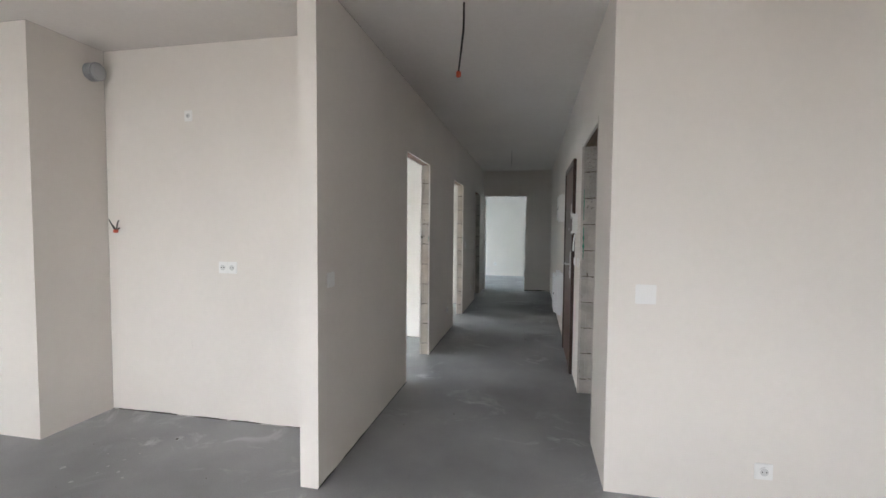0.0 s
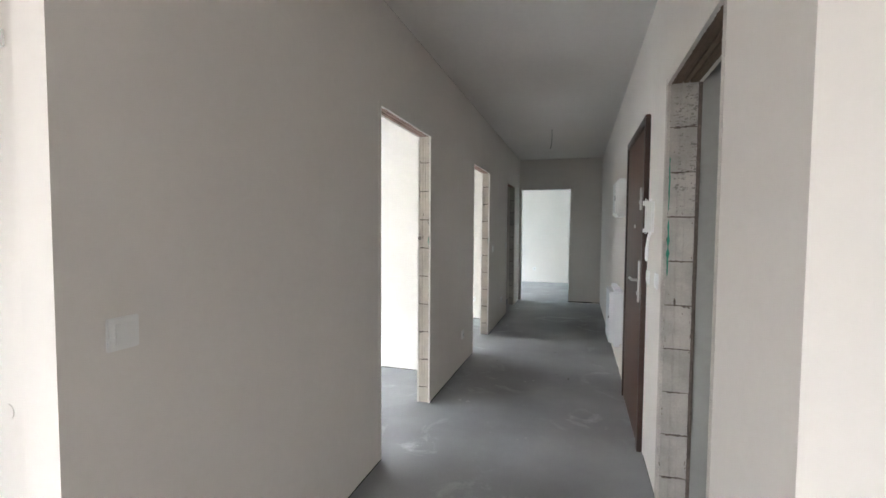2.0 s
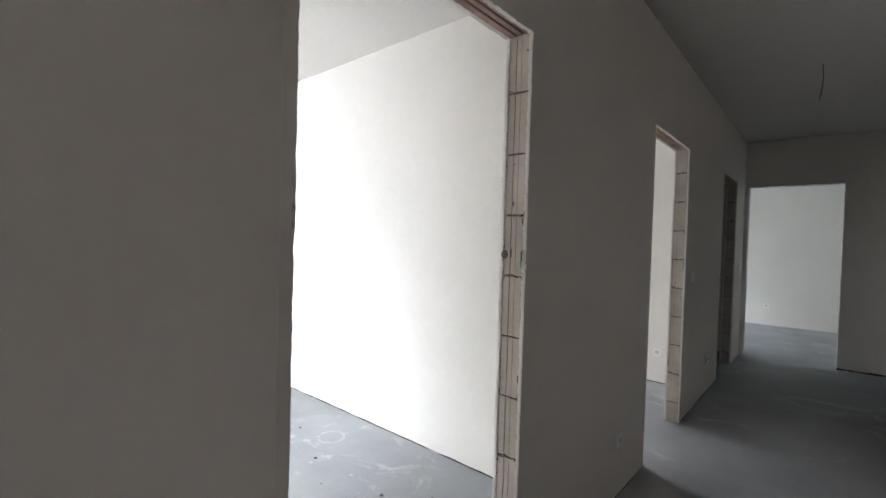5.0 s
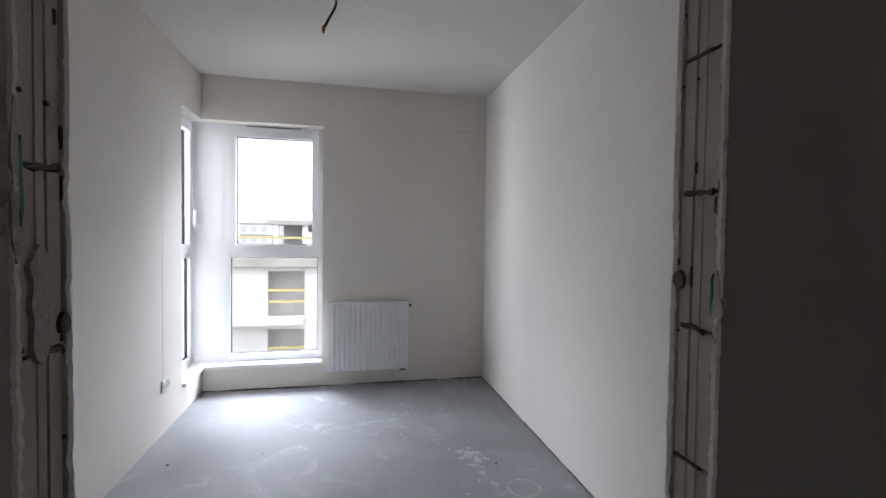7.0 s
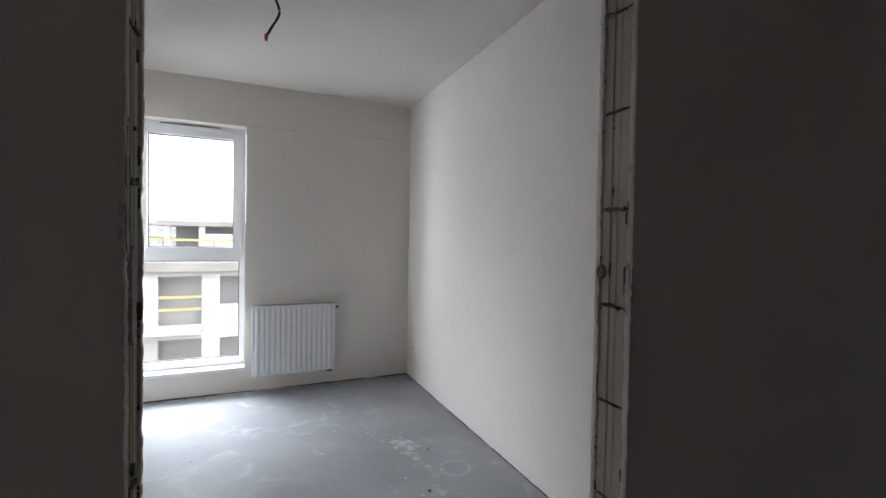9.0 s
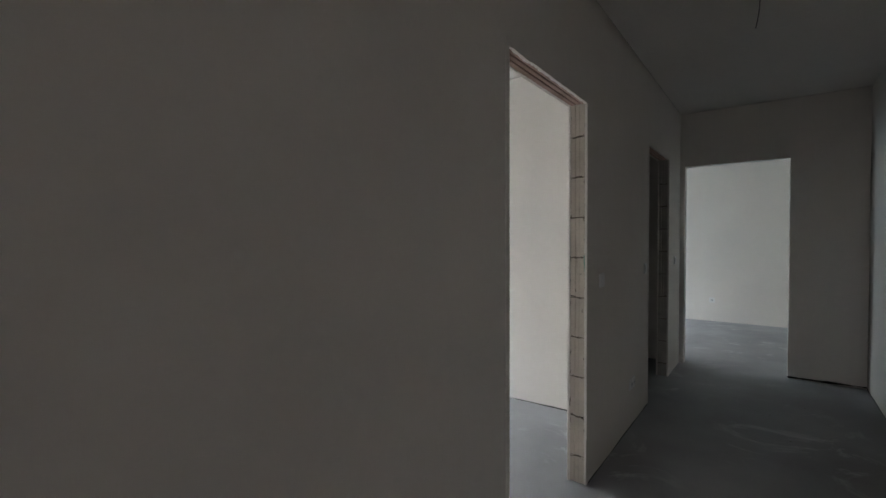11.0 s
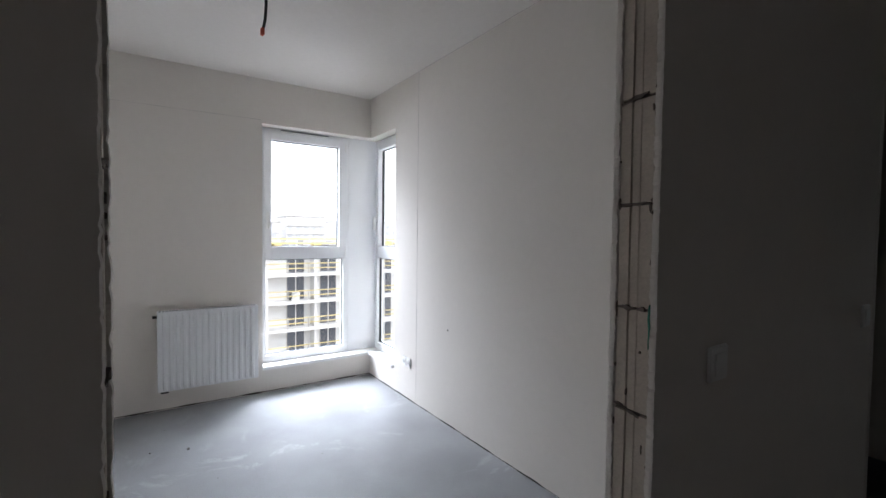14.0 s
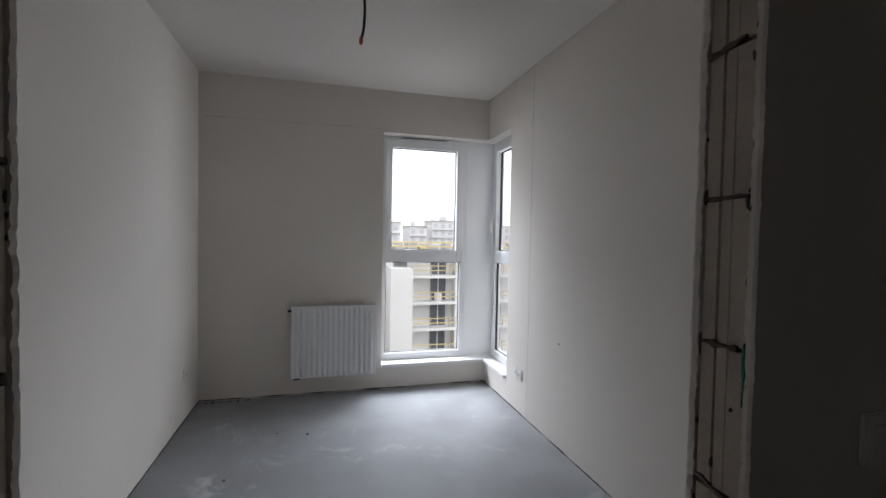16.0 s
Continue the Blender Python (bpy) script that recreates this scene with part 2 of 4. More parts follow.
# ---- the shell of the flat: hall along +y, floor at z 0 ----
H = 2.665         # top of the walls and ceiling of the bedrooms
HH = 2.658        # ceiling of hall and living room
R = 1.485         # hall's east face
T = 0.105         # thickness of the partition between hall and bedrooms
WX = -3.49        # inner face of the bedrooms' outer wall
FX = -3.645       # plane of the bedrooms' window frames
D1, D2, D3 = (1.594, 2.487), (3.956, 4.833), (6.315, 7.183)
R1 = (0.80, 1.669)
A0, A1, B0, B1 = 0.732, 3.203, 3.31, 5.782
YA, YB = A0 - 0.17, B1 + 0.17   # outer faces beside the corner windows
NA, NB = -3.05, -2.97           # ends of the niches round the corners
KY, YL, HW = 0.56, 0.235, -0.07  # kitchen wall, living room's north wall, end of the hall's west wall
EY, FY = 7.806, 10.79           # wall closing the hall, far wall of the room behind it
SP = 0.03         # margin round the doorways in which the bare masonry lies
TOP = 2.06

bm = boxed(-2.9, -5.6, -0.25, 4.4, FY + 0.3, 0.0)
box(bm, WX - 0.3, YA, -0.25, -2.9, YB, 0.0)
box(bm, -3.7, EY, -0.25, -2.9, FY + 0.3, 0.0)
floor = structure(part("floor", bm, SCREED), "bare grey cement screed floor with pale stains", "floor")
bm = boxed(-0.06, 0.65, HH, 4.4, FY + 0.3, H + 0.3)
box(bm, -2.9, -5.6, HH, 4.4, 0.65, H + 0.3)
box(bm, WX - 0.3, YA, H, -0.06, B1 + 0.08, H + 0.3)
box(bm, -3.7, B1 + 0.08, HH, -0.06, FY + 0.3, H + 0.3)
ceiling = structure(part("ceiling", bm, CEILING), "plain off-white plastered ceiling", "ceiling")

hall_west = wall("wall_hall_west", "y", HW, EY, -T, 0.0, 0, H,
                 [(D1[0] - SP, D1[1] + SP, 0, TOP + SP), (D2[0] - SP, D2[1] + SP, 0, TOP + SP), (D3[0] - SP, D3[1] + SP, 0, 2.09 + SP)],
                 PLASTER, "plastered hall wall with three unfinished doorways")
hall_end = wall("wall_hall_end", "x", -3.4, R, EY, EY + 0.12, 0, H, [(0.045, 0.93, 0, 2.098)], PLASTER, "plastered wall with a bare doorway closing the hall")
hall_east = wall("wall_hall_east", "y", YL, FY, R, R + 0.15, 0, H, [(R1[0] - SP, R1[1] + SP, 0, 2.07 + SP), (2.19, 3.09, 0, 2.0)], PLASTER,
                 "plastered hall wall with entrance door and washroom opening")
wall("wall_living_north", "x", R + 0.15, 4.2, YL, YL + 0.12, 0, H, [], PLASTER, "plain plastered living room wall")
wall("wall_washroom_north", "x", R + 0.15, 3.4, R1[1] + 0.012, R1[1] + 0.145, 0, H, [], WASHGREY, "grey wall of the small dark washroom")
wall("wall_washroom_east", "y", YL + 0.12, R1[1] + 0.012, 3.28, 3.4, 0, H, [], WASHGREY, "grey wall of the small dark washroom")
wall("wall_stairwell", "y", R1[1] + 0.145, FY, 2.6, 2.75, 0, H, [], PLASTER, "plain wall of the stairwell behind the entrance door")
wall("wall_kitchen_north", "x", -2.01, -T, KY, A0, 0, H, [], PLASTER, "plastered partition behind the kitchen corner")
wall("wall_shaft", "x", -2.7, -2.01, 0.05, YA, 0, H, [], PLASTER, "plastered ventilation shaft in the kitchen corner")
wall("wall_room_a_south", "x", NA, -2.01, YA, A0, 0, H, [], PLASTER, "pale plastered bedroom wall beside a corner window")
wall("wall_between_rooms", "x", WX, -T, A1, B0, 0, H, [], PLASTER, "plastered partition between the bedrooms")
wall("wall_room_b_north", "x", NB, -T, B1, YB, 0, H, [], PLASTER, "pale plastered bedroom wall beside a corner window")
wall("wall_bathroom_west", "y", YB, EY, -2.2, -2.08, 0, H, [], GREYBLOCK, "rough grey wall of the dark bathroom")
wall("wall_far_room_north", "x", -3.6, R, FY, FY + 0.2, 0, H, [], PLASTER, "plain pale plastered wall of the far room")
wall("wall_far_room_west", "y", EY + 0.12, FY, -3.6, -3.4, 0, H, [(8.9, 10.1, 0.7, 2.2)], PLASTER, "plastered outer wall with a window opening")
# these two walls are unseen; their openings are placed and sized to shape daylight
wall("wall_living_west", "y", -5.4, 0.05, -2.9, -2.7, 0, H, [(-5.0, -3.6, 0.6, 2.1)], PLASTER, "plastered outer wall out of view, window opening placed for its light")
wall("wall_living_south", "x", -2.9, 4.4, -5.6, -5.4, 0, H, [(-2.3, -0.3, 0.5, 2.3), (2.2, 3.1, 0.5, 2.3)], PLASTER, "plastered outer wall out of view, two window openings placed for their light")
wall("wall_living_east", "y", -5.4, YL + 0.12, 4.2, 4.4, 0, H, [], PLASTER, "plain plastered living room wall")
# outer walls of the bedrooms, whose corner windows stand in niches that run round the corner
HEAD, SILLZ = 2.297, 0.195
MID = A1 + 0.05
wall("wall_room_a_west", "y", YA, MID, WX - 0.3, WX, 0, H, [(YA, 1.716, SILLZ, HEAD)], PLASTER, "plastered outer wall with a corner window niche")
wall("wall_room_a_corner", "x", WX, NA, YA, A0, 0, H, [(WX, NA, SILLZ, HEAD)], PLASTER, "plaster band round the corner window")
wall("wall_room_b_west", "y", MID, YB, WX - 0.3, WX, 0, H, [(4.79, YB, SILLZ, HEAD)], PLASTER, "plastered outer wall with a corner window niche")
wall("wall_room_b_corner", "x", WX, NB, B1, YB, 0, H, [(WX, NB, SILLZ, HEAD)], PLASTER, "plaster band round the corner window")

# ---- bare masonry in the doorways ----
COURSE, FIRST = 0.2175, 0.125
shared = {}


def block_mesh(width, away, height, mat, deep):
    """One silicate block seen end on: a grooved face at y 0, the body behind it towards away."""
    key = (round(width, 3), away, round(height, 3), mat.name)
    if key not in shared:
        g, s = 0.004, 0.003
        us = [(0, s), (s, 0), (width * 0.33, 0), (width * 0.345, g), (width * 0.385, g), (width * 0.40, 0), (width * 0.60, 0), (width * 0.612, -0.0016), (width * 0.625, 0), (width - s, 0), (width, s), (width, deep), (0, deep)]
        bm = bmesh.new()
        low = [bm.verts.new((u, away * d, 0)) for u, d in us]
        high = [bm.verts.new((u, away * d, height)) for u, d in us]
        for i in range(len(us)):
            j = (i + 1) % len(us)
            bm.faces.new((low[i], low[j], high[j], high[i]))
        bm.faces.new(low[::-1]), bm.faces.new(high)
        bmesh.ops.recalc_face_normals(bm, faces=bm.faces)
        me = bpy.data.meshes.new("block")
        bm.to_mesh(me)
        bm.free()
        me.materials.append(mat)
        shared[key] = me
    return shared[key]


def ragged_strip(along, start, end, place, seed, step=0.006):
    """A broken plaster lip from start to end. place(t, k): the four corners of its section at t."""
    bm, rings, n = bmesh.new(), [], max(2, round((end - start) / step))
    for i in range(n + 1):
        t = start + (end - start) * i / n
        rings.append([bm.verts.new(c) for c in place(t)])
    for a, b in zip(rings, rings[1:]):
        for i in range(len(a)):
            j = (i + 1) % len(a)
            bm.faces.new((a[i], a[j], b[j], b[i]))
    bm.faces.new(rings[0]), bm.faces.new(rings[-1][::-1])
    bmesh.ops.recalc_face_normals(bm, faces=bm.faces)
    return bm


def rough(t, seed, size):
    """Uneven number round 0, from the place along an edge."""
    v = noise.noise(Vector((t * 9, seed, 0.3))) * 0.25 + noise.noise(Vector((t * 41, seed, 7.1))) * 0.5 + noise.noise(Vector((t * 105, seed, 3.1))) * 0.55
    chip = max(0.0, noise.noise(Vector((t * 5, seed + 40, 2.2))) - 0.32) * 2.2
    return size * (v - chip)


def jamb(owner, x0, x1, y, away, top, mat, seed, lip=0.0125, wild=1.0, first=FIRST):
    """The bare end of a block wall between the faces x0 and x1, looking out from y; away: +1 or -1, into the wall."""
    w = x1 - x0 - 2 * lip
    part("mortar_bed", boxed(x0 + lip, y + away * 0.009, 0, x1 - lip, y + away * SP, top + SP), MORTAR, owner)
    z, k = 0.0, 0
    while z < top - 0.02:
        nxt = min(first + COURSE * k, top + SP)
        if top - nxt < 0.03:
            nxt = top + SP
        hgt = nxt - z - 0.006
        ob = new("block", block_mesh(w, away, hgt, mat, SP - 0.002))
        ob.parent = owner
        ob.matrix_basis = pose(x0 + lip, y + away * (0.001 + 0.002 * random.random()), z + 0.003, 0, random.uniform(-0.4, 0.4), 0)
        if z > 0:
            # mortar squeezed out along the joint, broken off unevenly
            a, b = random.uniform(0.0, 0.2), random.uniform(0.72, 1.0)
            tilt, fat = random.choice((-1, 1)) * random.uniform(0.0, 0.011), random.uniform(0.7, 1.5)

            def bead(t, z=z, tilt=tilt, fat=fat, s=seed + k * 3.7):
                r = fat * max(0.0006, 0.003 + 0.006 * noise.noise(Vector((t * 55, s, 1))))
                zz = z + tilt * (t - x0) / (x1 - x0) * 2 - tilt + 0.005 * noise.noise(Vector((t * 45, s, 5)))
                p = y - away * (0.001 + 0.004 * abs(noise.noise(Vector((t * 70, s, 9)))))
                return [(t, y + away * 0.012, zz - r), (t, p, zz - r * 0.7), (t, p, zz + r * 0.7), (t, y + away * 0.012, zz + r)]

            part("mortar_joint", ragged_strip("x", x0 + lip + a * w, x0 + lip + b * w, bead, seed, 0.004), MORTAR, owner)
        z, k = nxt, k + 1
    # pits and torn edges where the plaster meets the blocks
    pick = random.Random(int(seed * 10))
    bm = bmesh.new()
    for _ in range(34):
        side = pick.random()
        u = x0 + lip + w * (pick.uniform(-0.02, 0.05) if side < 0.4 else pick.uniform(0.9, 1.02) if side < 0.85 else pick.random())
        v, tall, slim = pick.uniform(0.1, top - 0.05), 0.003 + 0.022 * pick.random() ** 2.5, 0.0012 + 0.0016 * pick.random()
        ring = [(slim * math.cos(q * math.pi / 4) * pick.uniform(0.6, 1.3), tall * math.sin(q * math.pi / 4) * pick.uniform(0.7, 1.2)) for q in range(8)]
        a = [bm.verts.new((u + p, y + away * 0.004, v + q)) for p, q in ring]
        b = [bm.verts.new((u + p * 0.8, y - away * 0.0006, v + q * 0.8)) for p, q in ring]
        for q in range(8):
            bm.faces.new((a[q], a[(q + 1) % 8], b[(q + 1) % 8], b[q]))
        bm.faces.new(b)
    tagged(part("plaster_pits", bm, MORTAR, owner), kind="stuff")
    for face, sgn, off in ((x1, -1, 0), (x0, 1, 50)):
        def lipped(t, face=face, sgn=sgn, off=off):
            j = rough(t, seed + off, 0.0038 * wild)
            e = min(0.0, j) * 1.2 + max(0.0, j) * 0.6
            inner = face + sgn * max(0.004, lip + 0.0004 + rough(t * 1.6, seed + off + 9, 0.0045 * wild))
            yy = y - away * 0.003 - away * e
            return [(face - sgn * 0.0012, y + away * SP, t), (face - sgn * 0.0012, yy + away * 0.002, t), (face + sgn * 0.004, yy, t), (inner, yy + away * 0.001, t), (inner, y + away * SP, t)]

        part("plaster_edge", ragged_strip("z", 0.001, top + SP, lipped, seed), RAW if off and mat is GREYBLOCK and face == R else (MORTAR if mat is GREYBLOCK and face > R else PLASTER), owner)


def lintel(owner, x0, x1, y0, y1, top, seed, mat=LINTEL, lip=0.0125):
    mid = (x0 + x1) / 2
    bars = ((x0 + lip, mid - 0.012), (mid - 0.006, mid + 0.016), (mid + 0.022, x1 - lip))
    for a, b in bars:
        part("lintel", boxed(a, y0, top + 0.002, b, y1, top + SP - 0.002, 0.002), mat, owner)
    part("mortar_bed", boxed(x0 + lip, y0 - SP, top + 0.012, x1 - lip, y1 + SP, top + SP), MORTAR, owner)
    for face, sgn, off in ((x1, -1, 0), (x0, 1, 50)):
        def lipped(t, face=face, sgn=sgn, off=off):
            j = rough(t, seed + off, 0.006)
            inner = face + sgn * (lip + 0.004 + rough(t, seed + off + 5, 0.006))
            return [(face - sgn * 0.0012, t, top + SP), (face - sgn * 0.0012, t, top + 0.001 + j), (inner, t, top + 0.002 + j), (inner, t, top + SP)]

        part("plaster_edge", ragged_strip("y", y0 - SP + 0.002, y1 + SP - 0.002, lipped, seed), PLASTER, owner)


for door, top, seed, mat, first in ((D1, TOP, 1.3, BLOCK, FIRST), (D2, TOP, 21.7, BLOCK, 0.15), (D3, 2.09, 35.2, GREYBLOCK, FIRST)):
    jamb(hall_west, -T, 0.0, door[0], -1, top, mat, seed, first=first)
    jamb(hall_west, -T, 0.0, door[1], 1, top, mat, seed + 11, first=first)
    lintel(hall_west, -T, 0.0, door[0], door[1], top, seed + 5)
jamb(hall_east, R, R + 0.15, R1[1], 1, 2.07, GREYBLOCK, 61.0, 0.014, 1.0)
jamb(hall_east, R, R + 0.15, R1[0], -1, 2.07, GREYBLOCK, 71.0, 0.014, 1.0)
lintel(hall_east, R, R + 0.15, R1[0], R1[1], 2.07, 66.0, OLDWOOD)


def smear(owner, name, mat, x, y, away, z0, z1, wide, seed):
    """A thin uneven daub on a jamb's face."""
    def sect(t):
        k = math.sin(math.pi * min(1, max(0, (t - z0) / (z1 - z0)))) ** 0.5
        h = wide * (0.15 + 0.85 * k) * (0.75 + 0.9 * noise.noise(Vector((t * 30, seed, 0))))
        c = x + 0.004 * noise.noise(Vector((t * 14, seed, 4)))
        return [(c - h / 2, y + away * 0.006, t), (c - h / 2.4, y - away * 0.003, t), (c + h / 2.4, y - away * 0.003, t), (c + h / 2, y + away * 0.006, t)]
    return part(name, ragged_strip("z", z0, z1, sect, seed, 0.008), mat, owner)


smear(hall_east, "foam_smear", GREEN, R + 0.022, R1[1], 1, 1.14, 1.42, 0.014, 3, )
smear(hall_east, "foam_smear", GREEN, R + 0.02, R1[1], 1, 1.46, 1.72, 0.008, 4)
smear(hall_west, "foam_smear", GREEN, -0.014, D2[1], 1, 1.16, 1.25, 0.005, 5)
smear(hall_west, "foam_smear", GREEN, -0.018, D1[1], 1, 1.24, 1.3, 0.008, 6)
smear(hall_west, "foam_smear", GREEN, -0.014, D1[0], -1, 1.36, 1.46, 0.010, 8)
smear(hall_west, "plaster_lump", RAW, -0.008, D1[1], 1, 1.20, 1.31, 0.022, 12)
smear(hall_west, "plaster_lump", RAW, -0.045, D1[0], -1, 1.20, 1.34, 0.05, 13)
smear(hall_west, "plaster_lump", RAW, -0.006, D1[0], -1, 1.32, 1.50, 0.02, 14)
smear(hall_east, "mortar_smear", MORTAR, R + 0.06, R1[1], 1, 0.99, 1.03, 0.012, 16)


def disc(name, mat, parent, x, y, away, z, r):
    """A flat round filler patch, its rim uneven."""
    bm = bmesh.new()
    ring = [(r * (1 + 0.12 * noise.noise(Vector((i, z, r)))), 2 * math.pi * i / 18) for i in range(18)]
    a = [bm.verts.new((x + q * math.cos(t) * 0.75, y + away * 0.004, z + q * math.sin(t))) for q, t in ring]
    b = [bm.verts.new((x + q * 0.9 * math.cos(t) * 0.75, y - away * 0.003, z + q * 0.9 * math.sin(t))) for q, t in ring]
    for i in range(18):
        bm.faces.new((a[i], a[(i + 1) % 18], b[(i + 1) % 18], b[i]))
    bm.faces.new(b)
    return part(name, bm, mat, parent)


PATCH = material("filler_patch", (0.33, 0.29, 0.25), 0.95, large=0.3, fine=0.3, scale=30, grain=160, bump=0.003)
disc("filler_patch", PATCH, hall_west, -0.088, D1[1], 1, 1.289, 0.017)
disc("filler_patch", MORTAR, hall_west, -0.09, D1[0], -1, 1.24, 0.015)
disc("filler_patch", MORTAR, hall_west, -0.05, D1[0], -1, 1.02, 0.010)

# leftovers of mortar and render flaking off the washroom jamb
FLAKE = material("mortar_flakes", (0.47, 0.44, 0.40), 1.0, large=0.35, fine=0.3, scale=25, grain=160, bump=0.003)
picks = random.Random(8)
bm = bmesh.new()
for _ in range(300):
    z = 1.44 + 0.63 * picks.random() ** 0.8
    x = R + 0.03 + 0.105 * picks.random() ** 0.7
    if noise.noise(Vector((x * 30, 0, z * 9))) < -0.18:
        continue
    w, h, d = 0.003 + 0.012 * picks.random() ** 2, 0.002 + 0.005 * picks.random(), 0.0006 + 0.0014 * picks.random()
    ring = [(w * math.cos(k * math.pi / 3) * picks.uniform(0.6, 1.2), h * math.sin(k * math.pi / 3) * picks.uniform(0.6, 1.2)) for k in range(6)]
    a = [bm.verts.new((x + u, R1[1] + 0.004, z + v)) for u, v in ring]
    b = [bm.verts.new((x + 0.6 * u, R1[1] - d, z + 0.6 * v)) for u, v in ring]
    for k in range(6):
        bm.faces.new((a[k], a[(k + 1) % 6], b[(k + 1) % 6], b[k]))
    bm.faces.new(b)
tagged(part("mortar_flakes", bm, FLAKE, hall_east), kind="stuff")

# ---- windows ----


def member(win, name, u0, z0, u1, z1, v0, v1, mat=PVC, parent=None):
    return part(name, boxed(u0, v0, z0, u1, v1, z1, 0.004), mat, parent or win)


def window(name, label, at, turn, width, sash=True, handle_left=False, vent=True):
    """A white two-part window: local x across, +y into the room, frame from z 0.21 to HEAD."""
    win = new(name)
    win.matrix_world = pose(*at, 0, 0, turn)
    structure(win, label, "window")
    z0, z1, f = 0.221, HEAD, 0.046
    zt0, zt1 = 1.138, 1.195
    member(win, "window_frame", 0, z0, f, z1, -0.04, 0.035)
    member(win, "window_frame", width - f, z0, width, z1, -0.04, 0.035)
    member(win, "window_frame", f, z1 - 0.055, width - f, z1, -0.04, 0.035)
    member(win, "window_frame", f, z0, width - f, z0 + 0.066, -0.04, 0.035)
    member(win, "transom", f, zt0, width - f, zt1, -0.04, 0.035)
    s = f - 0.012
    sh = part("sash", boxed(s, -0.03, zt1 - 0.012, s + 0.06, 0.052, z1 - 0.045, 0.005), PVC, win)
    part("sash_member", boxed(width - s - 0.06, -0.03, zt1 - 0.012, width - s, 0.052, z1 - 0.045, 0.005), PVC, sh)
    part("sash_member", boxed(s + 0.06, -0.03, zt1 - 0.012, width - s - 0.06, 0.0518, zt1 + 0.06, 0.005), PVC, sh)
    part("sash_member", boxed(s + 0.06, -0.03, z1 - 0.103, width - s - 0.06, 0.0518, z1 - 0.045, 0.005), PVC, sh)
    panes = ((f, z0 + 0.066, width - f, zt0), (s + 0.06, zt1 + 0.06, width - s - 0.06, z1 - 0.103))
    for a, b, c, d in panes:
        for q in ((a, b, a + 0.006, d), (c - 0.006, b, c, d), (a + 0.006, b, c - 0.006, b + 0.006), (a + 0.006, d - 0.006, c - 0.006, d)):
            part("gasket", boxed(q[0], -0.012, q[1], q[2], 0.008, q[3]), GASKET, win)
        pane = part("pane", boxed(a + 0.002, -0.006, b + 0.002, c - 0.002, 0.0, d - 0.002), GLASS, win)
        pane.visible_shadow = False
    if vent:
        v = part("trickle_vent", boxed(width * 0.22, 0.035, z1 - 0.05, width * 0.8, 0.058, z1 - 0.021, 0.008), PVC, win, "white trickle vent hood")
        part("vent_slit", boxed(width * 0.24, 0.035, z1 - 0.018, width * 0.78, 0.039, z1 - 0.007), GREYPLASTIC, v)
    u = s + 0.03 if handle_left else width - s - 0.03
    h = part("handle", boxed(u - 0.015, 0.052, 1.49, u + 0.015, 0.062, 1.56, 0.004), PLASTIC, win, "white lever handle")
    part("lever", boxed(u - 0.011, 0.064, 1.41, u + 0.011, 0.094, 1.545, 0.008), PLASTIC, h)
    for zz in (1.2, 2.19):
        part("hinge", boxed(width - s - 0.002 if handle_left else s - 0.010, 0.036, zz - 0.04, width - s + 0.010 if handle_left else s + 0.002, 0.052, zz + 0.04, 0.004), PLASTIC, win)
    return win


# local +y must point into the room: +x for the outer wall
AW, BW, AY, BY = 0.83, 0.807, 0.882, 4.793
window("window_1", "tall white two-part window beside the room corner", (FX, AY + AW, 0), -90, AW, handle_left=True)
window("window_2", "narrow white side window in the room corner", (-3.60, A0 - 0.14, 0), 0, NA + 3.60, vent=False, handle_left=True)
window("window_3", "tall white two-part window beside the room corner", (FX, BY + BW, 0), -90, BW, handle_left=False)
window("window_4", "narrow white side window in the room corner", (NB, B1 + 0.14, 0), 180, NB + 3.60, vent=False, handle_left=False)
structure(part("window_post_1", boxed(FX - 0.05, YA, SILLZ, FX + 0.03, AY - 0.001, HEAD, 0.003), PVC), "white post between two corner windows", "window post")
structure(part("window_post_2", boxed(FX - 0.05, BY + BW + 0.001, SILLZ, FX + 0.03, YB, HEAD, 0.003), PVC), "white post between two corner windows", "window post")
for nm, y0, y1, q0, q1, xs in (("window_sill_1", YA, 1.712, YA, A0 + 0.025, NA), ("window_sill_2", 4.794, YB, B1 - 0.025, YB, NB)):
    bm = boxed(FX - 0.04, y0, SILLZ + 0.001, WX + 0.022, y1, SILLZ + 0.029, 0.004)
    box(bm, WX + 0.0225, q0, SILLZ + 0.001, xs - 0.002, q1, SILLZ + 0.029, 0.004)
    structure(part(nm, bm, SILL), "white stone sill running round the window corner", "window sill")

# ---- radiators ----


